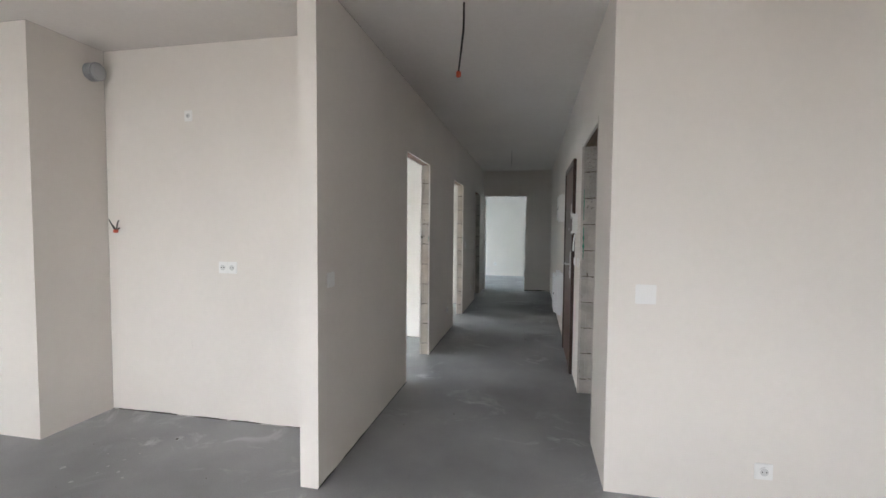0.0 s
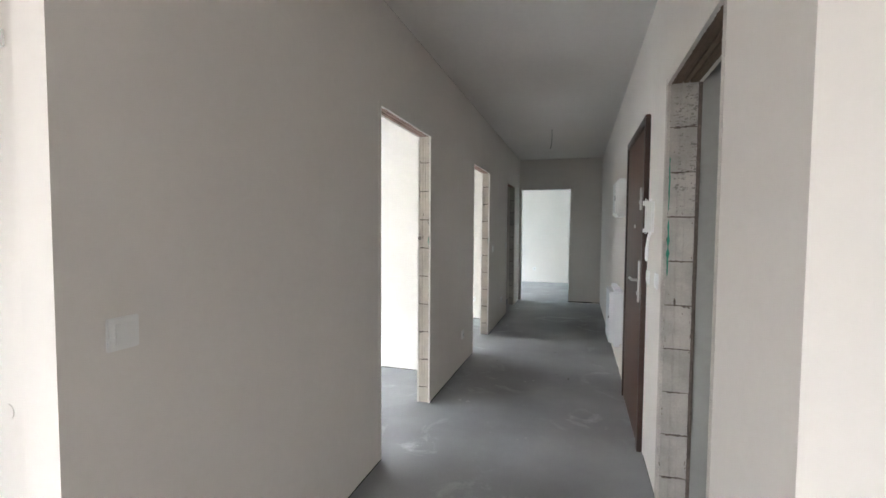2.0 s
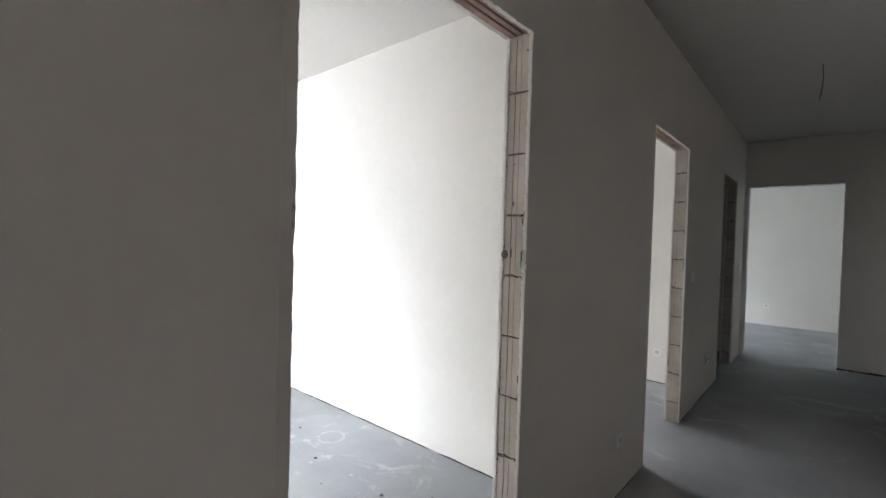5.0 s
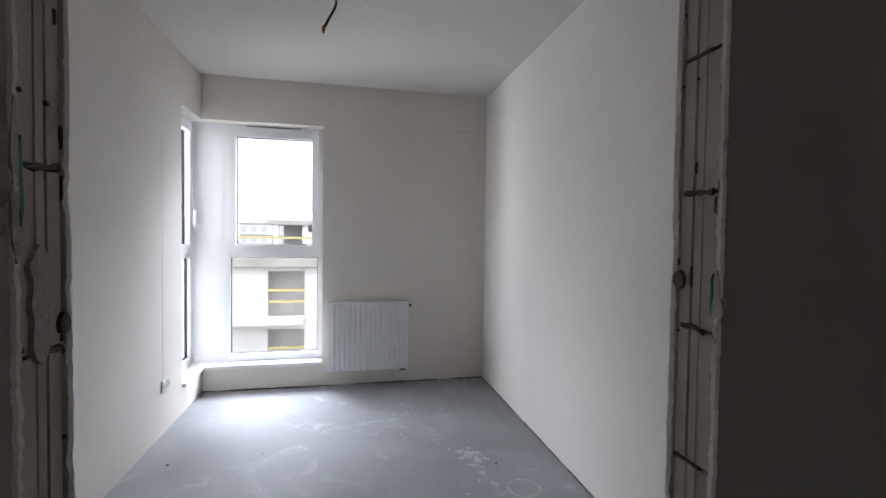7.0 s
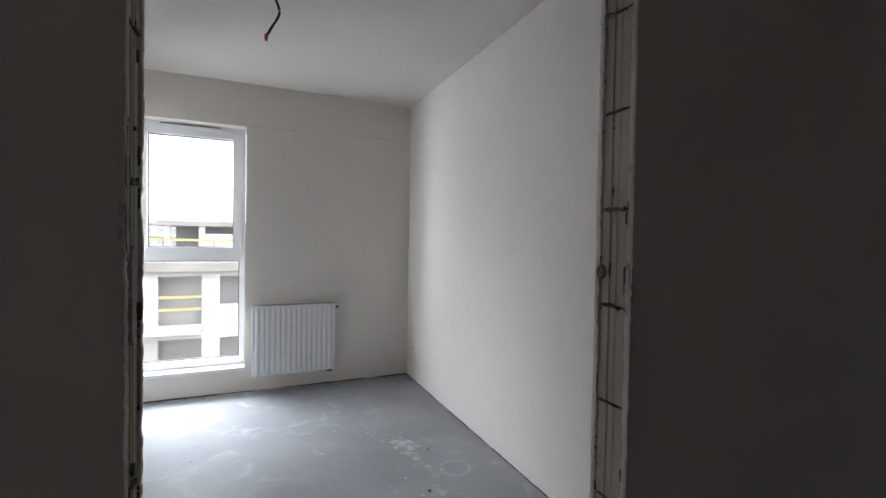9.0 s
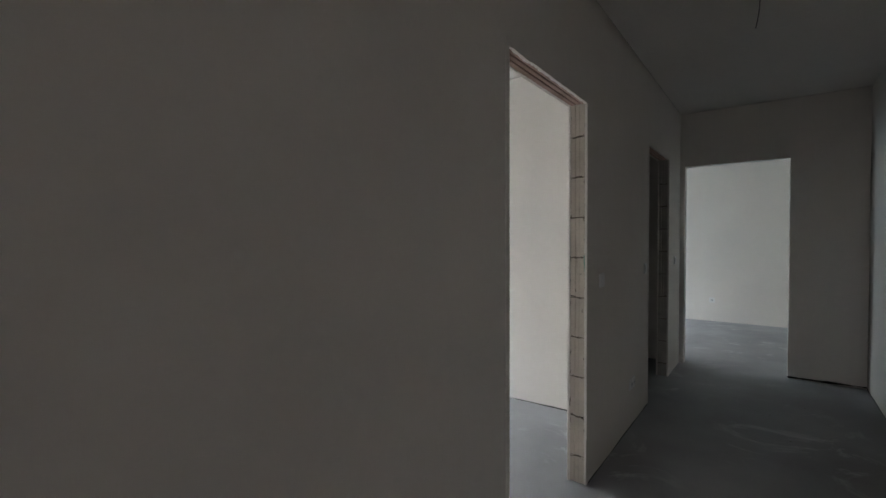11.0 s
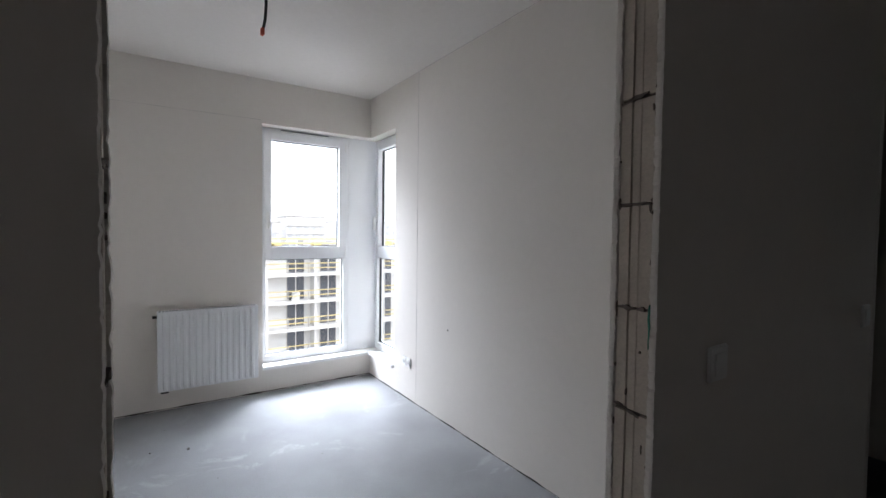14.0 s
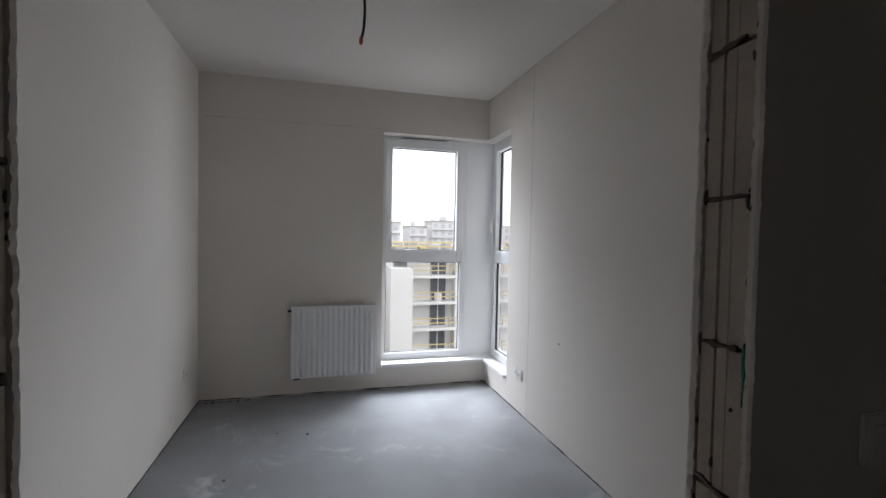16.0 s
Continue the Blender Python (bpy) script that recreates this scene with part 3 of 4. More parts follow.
def radiator(at, width, height, valve_right):
    """A flat ribbed steel panel radiator: local x along the wall, +y into the room, hung at z 0."""
    ob = thing("radiator", "white ribbed steel panel radiator hung below the window wall", "radiator", at, -90, "panel radiators")
    n = round((width - 0.05) / 0.0425)
    bm, prof = bmesh.new(), []
    pitch = (width - 0.05) / n
    prof.append((0, 0.052)), prof.append((0.002, 0.058)), prof.append((0.02, 0.058))
    for i in range(n):
        u = 0.025 + i * pitch
        prof += [(u + pitch * 0.15, 0.058), (u + pitch * 0.30, 0.0665), (u + pitch * 0.70, 0.0665), (u + pitch * 0.85, 0.058)]
    prof += [(width - 0.02, 0.058), (width - 0.002, 0.058), (width, 0.052), (width, 0.048), (0, 0.048)]
    z0, z1 = 0.035, height - 0.035
    lo, hi = [bm.verts.new((u, v, z0)) for u, v in prof], [bm.verts.new((u, v, z1)) for u, v in prof]
    for i in range(len(prof)):
        j = (i + 1) % len(prof)
        bm.faces.new((lo[i], lo[j], hi[j], hi[i]))
    lo2, hi2 = [bm.verts.new((u, min(v, 0.058), 0.004)) for u, v in prof], [bm.verts.new((u, min(v, 0.058), height - 0.004)) for u, v in prof]
    for a, b in ((lo2, lo), (hi, hi2)):
        for i in range(len(prof)):
            j = (i + 1) % len(prof)
            bm.faces.new((a[i], a[j], b[j], b[i]))
    bm.faces.new(lo2[::-1]), bm.faces.new(hi2)
    bmesh.ops.recalc_face_normals(bm, faces=bm.faces)
    part("front_panel", bm, ENAMEL, ob)
    part("rear_panel", boxed(0.004, -0.035, 0.012, width - 0.004, -0.028, height - 0.012, 0.003), ENAMEL, ob)
    for u in (0.0, width - 0.003):
        part("side_cover", boxed(u, -0.03, 0.01, u + 0.003, 0.05, height - 0.004), ENAMEL, ob)
    grille = part("top_grille", boxed(0.003, -0.028, height - 0.004, width - 0.003, 0.046, height - 0.001), ENAMEL, ob)
    for i in range(int(width / 0.022)):
        part("slot", boxed(0.016 + i * 0.022, -0.02, height - 0.001, 0.028 + i * 0.022, 0.036, height - 0.0002), GREYPLASTIC, grille)
    for u in (0.15, width - 0.15):
        part("bracket", boxed(u - 0.02, -0.095, 0.1, u + 0.02, -0.035, height - 0.08), ENAMEL, ob)
    u = width if valve_right else 0.0
    s = 1 if valve_right else -1
    part("bleed_valve", smooth_rod((u - s * 0.01, 0.01, height - 0.04), (u + s * 0.03, 0.01, height - 0.04), 0.011), BLACK, ob, "dark bleed plug")
    part("pipe_union", smooth_rod((u - s * 0.07, 0.01, -0.012), (u - s * 0.02, 0.01, -0.012), 0.011), BLACK, ob, "dark pipe connection")
    part("pipe_stub", smooth_rod((u - s * 0.05, -0.09, -0.012), (u - s * 0.05, 0.012, -0.012), 0.008), BLACK, ob)
    part("sticker", boxed(0.004 if s > 0 else width - 0.014, 0.0585, height - 0.1, 0.012 if s > 0 else width - 0.006, 0.0592, height - 0.06), PLASTIC, ob)
    return ob


def smooth_rod(p, q, r):
    return rod(bmesh.new(), p, q, r, 14)


# with turn -90 local x runs towards -y
radiator((-3.411, 2.468, 0.162), 0.70, 0.602, False)
radiator((-3.411, 4.731, 0.180), 0.70, 0.600, True)

# ---- sockets, switches and fittings on the walls ----
WEST, EAST, SOUTH, NORTH = -90, 90, 180, 0   # the way a wall looks: +x, -x, -y, +y


def plate(ob, w, h, x=0.0, z=0.0, deep=0.009):
    return part("cover_plate", boxed(x - w / 2, 0, z - h / 2, x + w / 2, deep, z + h / 2, 0.003), PLASTIC, ob)


def socket(at, turn, double=False, label="white wall socket on the plaster"):
    ob = thing("wall_socket", label, "socket", at, turn, "wall sockets")
    for dx in ((-0.036, 0.036) if double else (0.0,)):
        p = plate(ob, 0.072 if double else 0.082, 0.082, dx)
        rim = rod(bmesh.new(), (dx, 0.008, 0), (dx, 0.0125, 0), 0.024, 20)
        part("insert_rim", rim, PLASTIC, p)
        part("recess", rod(bmesh.new(), (dx, 0.0118, 0), (dx, 0.0131, 0), 0.019, 20), PALEPLASTIC, p)
        for z in (-0.0095, 0.0095):
            part("contact_hole", rod(bmesh.new(), (dx + z, 0.0125, 0), (dx + z, 0.0137, 0), 0.003, 8), BLACK, p)
    return ob


def switch(at, turn, keys=1, label="white rocker light switch on the plaster", size=0.082):
    ob = thing("light_switch", label, "light switch", at, turn, "light switches")
    w = size * (1 if keys == 1 else 1.9)
    p = plate(ob, w, size)
    for i in range(keys):
        x = 0 if keys == 1 else (i - 0.5) * size * 0.9
        part("rocker", boxed(x - size * 0.33, 0.008, -size * 0.33, x + size * 0.33, 0.0135, size * 0.33, 0.0025), PLASTIC, p)
    return ob


switch((0.0, 0.075, 1.103), WEST)
switch((1.664, YL, 1.063), SOUTH, 1, "flat white square switch on the plaster", 0.1)
socket((2.235, YL, 0.20), SOUTH)
socket((-1.003, KY, 1.101), SOUTH, True, "white double socket on the kitchen wall")
socket((0.0, 3.50, 0.31), WEST)
switch((0.0, 5.08, 1.10), WEST, 1, "white rocker light switch beside a doorway")
socket((0.0, 5.79, 0.31), WEST, True, "white double socket low on the hall wall")
switch((0.0, 6.18, 1.107), WEST)
switch((0.0, 7.49, 1.115), WEST)
socket((0.03, FY, 0.34), SOUTH, False, "white wall socket low on the far wall")
socket((-2.737, A0, 0.325), NORTH, True, "white double socket below the side window")
socket((-3.328, A1, 0.30), SOUTH)
socket((-2.73, B1, 0.31), SOUTH, True, "white double socket below the side window")
socket((-3.13, B0, 0.34), NORTH)
socket((-0.42, B1, 0.30), SOUTH)
switch((R, 2.09, 1.09), EAST)
switch((R, 1.80, 1.10), EAST)

# lamp outlet high on the kitchen wall, faint cover low down
ob = thing("lamp_outlet", "small white ceiling-high wall outlet with a hole", "wall outlet", (-1.30, KY, 2.164), SOUTH)
p = plate(ob, 0.062, 0.075)
part("outlet_hole", rod(bmesh.new(), (0, 0.0085, 0.0), (0, 0.0105, 0.0), 0.017, 18), PALEPLASTIC, p)
part("outlet_core", rod(bmesh.new(), (0.003, 0.0095, 0.0), (0.003, 0.0118, 0.0), 0.007, 18), GREYPLASTIC, p)
ob = thing("blank_cover", "round white blank cover on the kitchen wall", "blank cover", (-1.337, KY, 0.534), SOUTH)
part("cover_plate", rod(bmesh.new(), (0, 0, 0), (0, 0.004, 0), 0.036, 24), PLASTER, ob)

# round extractor inlet on the shaft
ob = thing("vent_valve", "round grey exhaust vent valve near the ceiling", "vent", (-2.01, 0.461, 2.476), WEST)
part("collar", rod(bmesh.new(), (0, 0, 0), (0, 0.062, 0), 0.063, 32), GREYPLASTIC, ob)
bm = bmesh.new()
bmesh.ops.create_cone(bm, cap_ends=True, segments=32, radius1=0.058, radius2=0.046, depth=0.014, matrix=pose(0, 0.068, 0, -90, 0, 0))
part("valve_disc", bm, material("pale_grey_plastic", (0.42, 0.43, 0.44), 0.5), ob)

# ---- cables ----


def hanging_cable(label, x, y, z_end, bends, tip):
    ob = thing("ceiling_cable", label, "cable", (x, y, H if x < 0 else HH), 0, "ceiling cables")
    d = (H if x < 0 else HH) - z_end
    for k in ((-1, 0, 1) if tip else (0,)):
        pts = [(k * 0.003, 0, 0.0)] + [(bx + k * 0.0055 * math.sin(4 * f + k), by + k * 0.004, -d * f) for f, bx, by in bends]
        smooth(part("wire", tube(pts, 0.0026), CABLE, ob))
    f, bx, by = bends[-1]
    if tip:
        part("connector", boxed(bx - 0.013, by - 0.008, -d - 0.022, bx + 0.013, by + 0.008, -d + 0.012, 0.004), COPPER, ob, "red terminal block")
    return ob


hanging_cable("bundle of dark lamp wires with a red terminal", 0.69, 0.33, 2.25, [(0.35, 0.0, -0.01), (0.6, -0.004, -0.02), (0.85, -0.012, -0.04), (1.0, -0.018, -0.05)], True)
hanging_cable("thin dark lamp wire hanging from the hall ceiling", 0.73, 5.25, 2.41, [(0.4, 0.004, 0), (0.7, 0.0, 0), (1.0, -0.012, 0)], False)
hanging_cable("bundle of dark lamp wires with a red terminal", -1.71, 1.85, 2.36, [(0.3, 0.0, 0.0), (0.6, 0.012, 0.025), (0.85, -0.004, -0.012), (1.0, -0.01, -0.035)], True)
hanging_cable("bundle of dark lamp wires with a red terminal", -1.70, 4.448, 2.315, [(0.3, 0.0, 0.0), (0.6, 0.0, 0.004), (0.85, -0.004, 0.0), (1.0, -0.006, -0.012)], True)
ob = thing("wall_cable", "short loose cable ends sticking out of the kitchen wall", "cable", (-1.911, KY, 1.371), SOUTH)
for dx, dz in ((-0.05, 0.055), (0.035, 0.06), (0.0, 0.02)):
    smooth(part("wire", tube([(0, -0.002, 0.0), (dx * 0.2, 0.03, -0.01), (dx * 0.6, 0.045, dz * 0.5), (dx, 0.05, dz)], 0.0045), CABLE, ob))
part("sleeve", boxed(-0.018, 0.022, -0.035, 0.012, 0.045, -0.012, 0.004), COPPER, ob, "red insulation")

# ---- entrance door ----
door = structure(new("door_1"), "closed dark brown veneered entrance door with steel fittings", "door")
door.matrix_world = pose(R, 2.16, 0)
DWID, DTOP = 1.02, 2.052
for nm, a in (("frame_post", (0.0, 0.0, 0.055, DTOP)), ("frame_post", (DWID - 0.055, 0.0, DWID, DTOP)), ("frame_head", (0.055, DTOP - 0.055, DWID - 0.055, DTOP))):
    part(nm, boxed(-0.032, a[0], a[1], -0.0015, a[2], a[3], 0.004), DARKWOOD, door)
    part("frame_lining", boxed(0.0, max(a[0], 0.0605), a[1], 0.1, min(a[2], DWID - 0.0605), min(a[3], 1.998)) if nm == "frame_head" else boxed(0.0, a[0] + (0.0595 if a[0] == 0 else -0.0035), 0, 0.1, a[0] + (0.0605 if a[0] == 0 else -0.0025), 1.99), DARKWOOD, door)
leaf = part("leaf", boxed(-0.022, 0.058, 0.008, 0.03, DWID - 0.058, DTOP - 0.058, 0.003), WOOD, door, "brown wood-grain door leaf")
pl = part("handle_plate", boxed(-0.031, 0.15, 0.9, -0.022, 0.19, 1.17, 0.004), STEEL, leaf, "long brushed steel handle plate")
bm = rod(bmesh.new(), (-0.031, 0.17, 1.045), (-0.068, 0.17, 1.045), 0.009, 14)
part("lever", boxed(-0.076, 0.165, 1.036, -0.058, 0.30, 1.056, 0.007), STEEL, leaf, "steel lever handle")
part("lever_neck", bm, STEEL, leaf)
part("lock_plate", boxed(-0.030, 0.15, 1.49, -0.022, 0.19, 1.635, 0.004), STEEL, leaf, "steel upper lock plate")
part("lock_cylinder", rod(bmesh.new(), (-0.030, 0.17, 1.54), (-0.036, 0.17, 1.54), 0.012, 16), STEEL, leaf)
part("lock_cylinder", rod(bmesh.new(), (-0.031, 0.17, 0.96), (-0.037, 0.17, 0.96), 0.012, 16), STEEL, leaf)
part("spyhole", rod(bmesh.new(), (-0.022, 0.44, 1.39), (-0.028, 0.44, 1.39), 0.012, 16), STEEL, leaf)
part("threshold", boxed(-0.02, 0.06, 0.001, 0.1, DWID - 0.06, 0.008), STEEL, door)

# ---- intercom and cabinets on the hall's east wall ----
ob = thing("intercom", "white door intercom handset with a curled cord", "intercom", (R, 1.99, 1.44), EAST)
part("base", boxed(-0.042, 0, -0.1, 0.042, 0.026, 0.1, 0.012), PLASTIC, ob)
hs = part("handset", boxed(-0.034, 0.026, -0.095, 0.012, 0.044, 0.096, 0.012), PLASTIC, ob)
part("ear_piece", boxed(-0.036, 0.03, 0.05, 0.014, 0.056, 0.1, 0.012), PLASTIC, hs)
part("mouth_piece", boxed(-0.036, 0.03, -0.1, 0.014, 0.054, -0.055, 0.012), PLASTIC, hs)
part("button", boxed(0.022, 0.026, -0.02, 0.034, 0.030, 0.0, 0.002), GREYPLASTIC, ob)
smooth(part("cord", tube([(-0.02, 0.02, -0.1), (-0.035, 0.03, -0.16), (-0.03, 0.03, -0.22), (0.0, 0.03, -0.245), (0.025, 0.03, -0.21), (0.025, 0.025, -0.15), (0.01, 0.02, -0.1)], 0.006), PLASTIC, ob, "white curled cord"))

# local x runs towards +y on this wall
ob = thing("fuse_box", "white electric distribution box with a hinged door", "fuse box", (R, 3.5, 1.48), EAST)
part("body", boxed(0, 0, 0, 0.36, 0.07, 0.34, 0.008), PLASTIC, ob)
d = part("door", boxed(0.02, 0.07, 0.02, 0.34, 0.088, 0.32, 0.008), PLASTIC, ob)
part("latch", boxed(0.03, 0.088, 0.14, 0.045, 0.095, 0.19, 0.003), GREYPLASTIC, d)
ob = thing("manifold_cabinet", "white metal media cabinet low on the hall wall", "cabinet", (R, 3.42, 0.32), EAST)
part("body", boxed(0, 0, 0, 0.5, 0.11, 0.52, 0.03), ENAMEL, ob)
d = part("door", boxed(0.03, 0.11, 0.03, 0.47, 0.124, 0.49, 0.006), ENAMEL, ob)
part("lock", rod(bmesh.new(), (0.07, 0.122, 0.26), (0.07, 0.129, 0.26), 0.01, 14), BLACK, d)

# ---- joints between wall, ceiling and floor ----


def seam(name, p, q, wide, mat, label, off):
    """A thin uneven crack line from p to q on a surface that looks towards off."""
    p, q, o = Vector(p), Vector(q), Vector(off)
    along = (q - p).normalized()
    side = along.cross(o).normalized()
    length = (q - p).length

    def sect(t):
        k = max(0.12, 0.55 + 0.9 * noise.noise(Vector((t * 6, p.x * 3 + p.y, p.z))) + 0.4 * noise.noise(Vector((t * 30, p.y, 3))))
        c = p + along * t + side * (0.0015 * noise.noise(Vector((t * 11, p.x, 8))))
        h = side * wide * k / 2
        return [c - h - o * 0.004, c - h + o * 0.0012, c + h + o * 0.0012, c + h - o * 0.004]

    return structure(part(name, ragged_strip("x", 0.0, length, sect, 0, 0.03), mat), label, "trim")


CRACK = material("crack_shadow", (0.48, 0.45, 0.42), 1.0)
Z = (0, 0, -1)
for p, q in (((-2.7, 0.049, HH), (-2.01, 0.049, HH)), ((-2.009, 0.05, HH), (-2.009, KY, HH)), ((-2.01, KY - 0.001, HH), (-T, KY - 0.001, HH)),
             ((0.001, HW, HH), (0.001, EY, HH)), ((0.0, EY - 0.001, HH), (R, EY - 0.001, HH)), ((-T, A1 - 0.001, H), (WX, A1 - 0.001, H)),
             ((-T, B1 - 0.001, H), (WX, B1 - 0.001, H))):
    seam("trim", p, q, 0.007, CRACK, "hairline joint between wall and ceiling", Z)
for p, q, o in (((WX, 1.73, 2.303), (WX, A1, 2.325), (1, 0, 0)), ((WX, B0, 2.314), (WX, 4.78, 2.325), (1, 0, 0)), ((-2.58, B1, 0.0), (-2.58, B1, H), (0, -1, 0)),
                ((-2.70, A0, 0.35), (-2.70, A0, 2.0), (0, 1, 0)), ((WX + 0.001, A1, 0), (WX + 0.001, A1, H), (1, 0, 0)), ((WX + 0.001, B0, 0), (WX + 0.001, B0, H), (1, 0, 0)),
                ((-2.009, KY, 0), (-2.009, KY, H), (1, -1, 0))):
    seam("trim", p, q, 0.004, CRACK, "hairline crack in the wall plaster", o)
for p, q, o in (((0.0, HW, 0.004), (0.0, D1[0], 0.004), (1, 0, 0)), ((0.0, D1[1], 0.004), (0.0, D2[0], 0.004), (1, 0, 0)), ((0.0, D2[1], 0.004), (0.0, D3[0], 0.004), (1, 0, 0)),
                ((WX, A0, 0.006), (WX, A1, 0.006), (1, 0, 0)), ((WX, B0, 0.008), (WX, B1, 0.008), (1, 0, 0)), ((-T, A1, 0.004), (WX, A1, 0.004), (0, -1, 0)),
                ((-T, B1, 0.004), (WX, B1, 0.004), (0, -1, 0)), ((-2.01, KY, 0.004), (-T, KY, 0.004), (0, -1, 0)), ((0.93, EY, 0.012), (R, EY, 0.016), (0, -1, 0)),
                ((R, R1[1] + 0.01, 0.004), (R, 2.12, 0.004), (-1, 0, 0)), ((R, 3.16, 0.004), (R, EY, 0.004), (-1, 0, 0)), ((-T, B0, 0.004), (WX, B0, 0.004), (0, 1, 0))):
    wide = 0.032 if p[0] == 0.93 else 0.014
    seam("trim", p, q, wide, GAP, "dark gap between screed and wall", o)

# ---- crumbs and splashes on the screed ----
LIME = material("lime_splash", (0.55, 0.55, 0.56), 0.9, large=0.2, fine=0.2, scale=30, grain=200)
CRUMB = material("mortar_crumbs", (0.20, 0.19, 0.18), 1.0, large=0.4, scale=60)
rnd = random.Random(5)


def blob(bm, x, y, r, h, jag=0.4):
    n = rnd.randint(6, 9)
    ring = [(r * (1 + jag * (rnd.random() - 0.5)), 2 * math.pi * i / n) for i in range(n)]
    a = [bm.verts.new((x + q * math.cos(t), y + q * math.sin(t), -0.001)) for q, t in ring]
    b = [bm.verts.new((x + 0.7 * q * math.cos(t), y + 0.7 * q * math.sin(t), h * (0.6 + 0.6 * rnd.random()))) for q, t in ring]
    for i in range(n):
        bm.faces.new((a[i], a[(i + 1) % n], b[(i + 1) % n], b[i]))
    bm.faces.new(b)


bm = bmesh.new()
areas = ((-3.3, 0.8, -0.5, 2.95, 34), (-3.3, 3.3, -0.5, 5.4, 16), (0.1, 0.3, 1.4, 7.3, 22), (-1.9, -1.0, 0.0, 0.45, 10))
for x0, y0, x1, y1, n in areas:
    for _ in range(n):
        r = 0.003 + 0.009 * rnd.random() ** 4
        blob(bm, rnd.uniform(x0, x1), rnd.uniform(y0, y1), r, r * 0.7)
for _ in range(26):
    blob(bm, WX + 0.02 + 0.05 * rnd.random(), rnd.uniform(B0 + 0.02, B0 + 0.5) if rnd.random() < 0.6 else rnd.uniform(A0, A1), 0.004 + 0.009 * rnd.random(), 0.008)
tagged(part("mortar_crumbs", bm, CRUMB), "dark crumbs of mortar scattered on the screed", "rubble", kind="stuff")
bm = bmesh.new()
# splashed lime in smears and a cup ring
for cx, cy, sx, sy, n, rmax in ((-1.99, 2.70, 0.30, 0.07, 46, 0.034), (-2.3, 2.48, 0.35, 0.30, 26, 0.016), (-1.5, 2.62, 0.35, 0.25, 26, 0.018), (-2.55, 2.85, 0.2, 0.2, 14, 0.014), (-1.1, 2.3, 0.5, 0.4, 18, 0.012),
                                (0.23, 2.63, 0.06, 0.05, 10, 0.02), (0.12, 1.8, 0.06, 0.06, 8, 0.014), (0.5, 2.2, 0.3, 0.3, 8, 0.010), (0.6, 3.2, 0.3, 0.6, 10, 0.012), (-1.3, -0.1, 0.3, 0.2, 10, 0.02), (-1.0, 4.3, 0.8, 0.6, 10, 0.010)):
    for _ in range(n):
        blob(bm, rnd.gauss(cx, sx / 2), rnd.gauss(cy, sy / 2), 0.003 + rmax * rnd.random() ** 2, 0.0008, 0.9)
for i in range(30):
    t = 2 * math.pi * i / 30
    if rnd.random() < 0.75:
        blob(bm, -1.655 + 0.085 * math.cos(t), 2.878 + 0.085 * math.sin(t), 0.010 + 0.006 * rnd.random(), 0.0008, 0.6)
tagged(part("lime_splashes", bm, LIME), "pale lime and plaster splashes dried on the screed", "stain", kind="stuff")
nail = tagged(part("wall_plug", rod(bmesh.new(), (-2.13, B1 + 0.002, 0.69), (-2.13, B1 - 0.003, 0.69), 0.006, 10), GAP), "small dark drill hole in the wall plaster", "drill hole")

# ---- outside: ground and the buildings over the way ----
CONCRETE = material("raw_concrete", (0.46, 0.45, 0.43), 0.9, large=0.25, fine=0.1, scale=0.5, grain=6)
RENDERED = material("white_render", (0.70, 0.70, 0.69), 0.9, large=0.08, fine=0.05, scale=0.4, grain=5)
# distant blocks only: a grey wall lightened, distance haze put into its colour
GREYWALL = material("hazed_grey_wall", (0.66, 0.66, 0.66), 0.9, large=0.15, scale=0.3)
# the shade of unlit interiors is put into this darker wall colour
SHADEWALL = material("shaded_interior", (0.36, 0.36, 0.37), 0.9, large=0.3, scale=0.6)
YELLOW = material("yellow_timber_rail", (0.66, 0.54, 0.24), 0.7, large=0.15, scale=2)
EARTH = material("building_site_ground", (0.32, 0.29, 0.25), 1.0, large=0.35, fine=0.2, scale=0.05, grain=2)
PANE = material("far_window_glass", (0.09, 0.10, 0.12), 0.25)
BLUE = material("blue_sheeting", (0.07, 0.16, 0.36), 0.6)
GZ = -14.0
structure(part("ground", boxed(-900, -900, GZ - 1, 900, 900, GZ), EARTH), "bare building site ground far below the windows", "ground")

b1 = thing("shell_building", "unfinished white concrete building with open bays and yellow rails", "building", (-22.6, 1.2, 0.35))
bays = []
for k in range(5):
    z = -0.88 - 2.9 * k
    bays += [(-3.2, -1.45, z - 2.4, z), (-0.7, 0.55, z - 1.35, z), (1.7, 3.4, z - 2.4, z), (-9.0, -7.6, z - 1.35, z), (-12.5, -10.8, z - 2.4, z)]
w = wall("facade_wall", "y", -15.0, 5.0, -0.3, 0.0, GZ - 0.4, -0.4, bays, RENDERED, "")
for key in ("label", "category", "kind"):
    if key in w:
        del w[key]
w.parent = b1
part("rear_wall", boxed(-9.0, -15.0, GZ - 0.4, -8.7, 5.0, -0.4), SHADEWALL, b1)
part("end_wall", boxed(-8.7, 4.7, GZ - 0.4, -0.3, 5.0, -0.4), RENDERED, b1)
part("end_wall", boxed(-8.7, -15.0, GZ - 0.4, -0.3, -14.7, -0.4), RENDERED, b1)
part("roof_slab", boxed(-9.2, -15.2, -0.66, 0.35, 5.2, -0.24, 0.03), CONCRETE, b1)
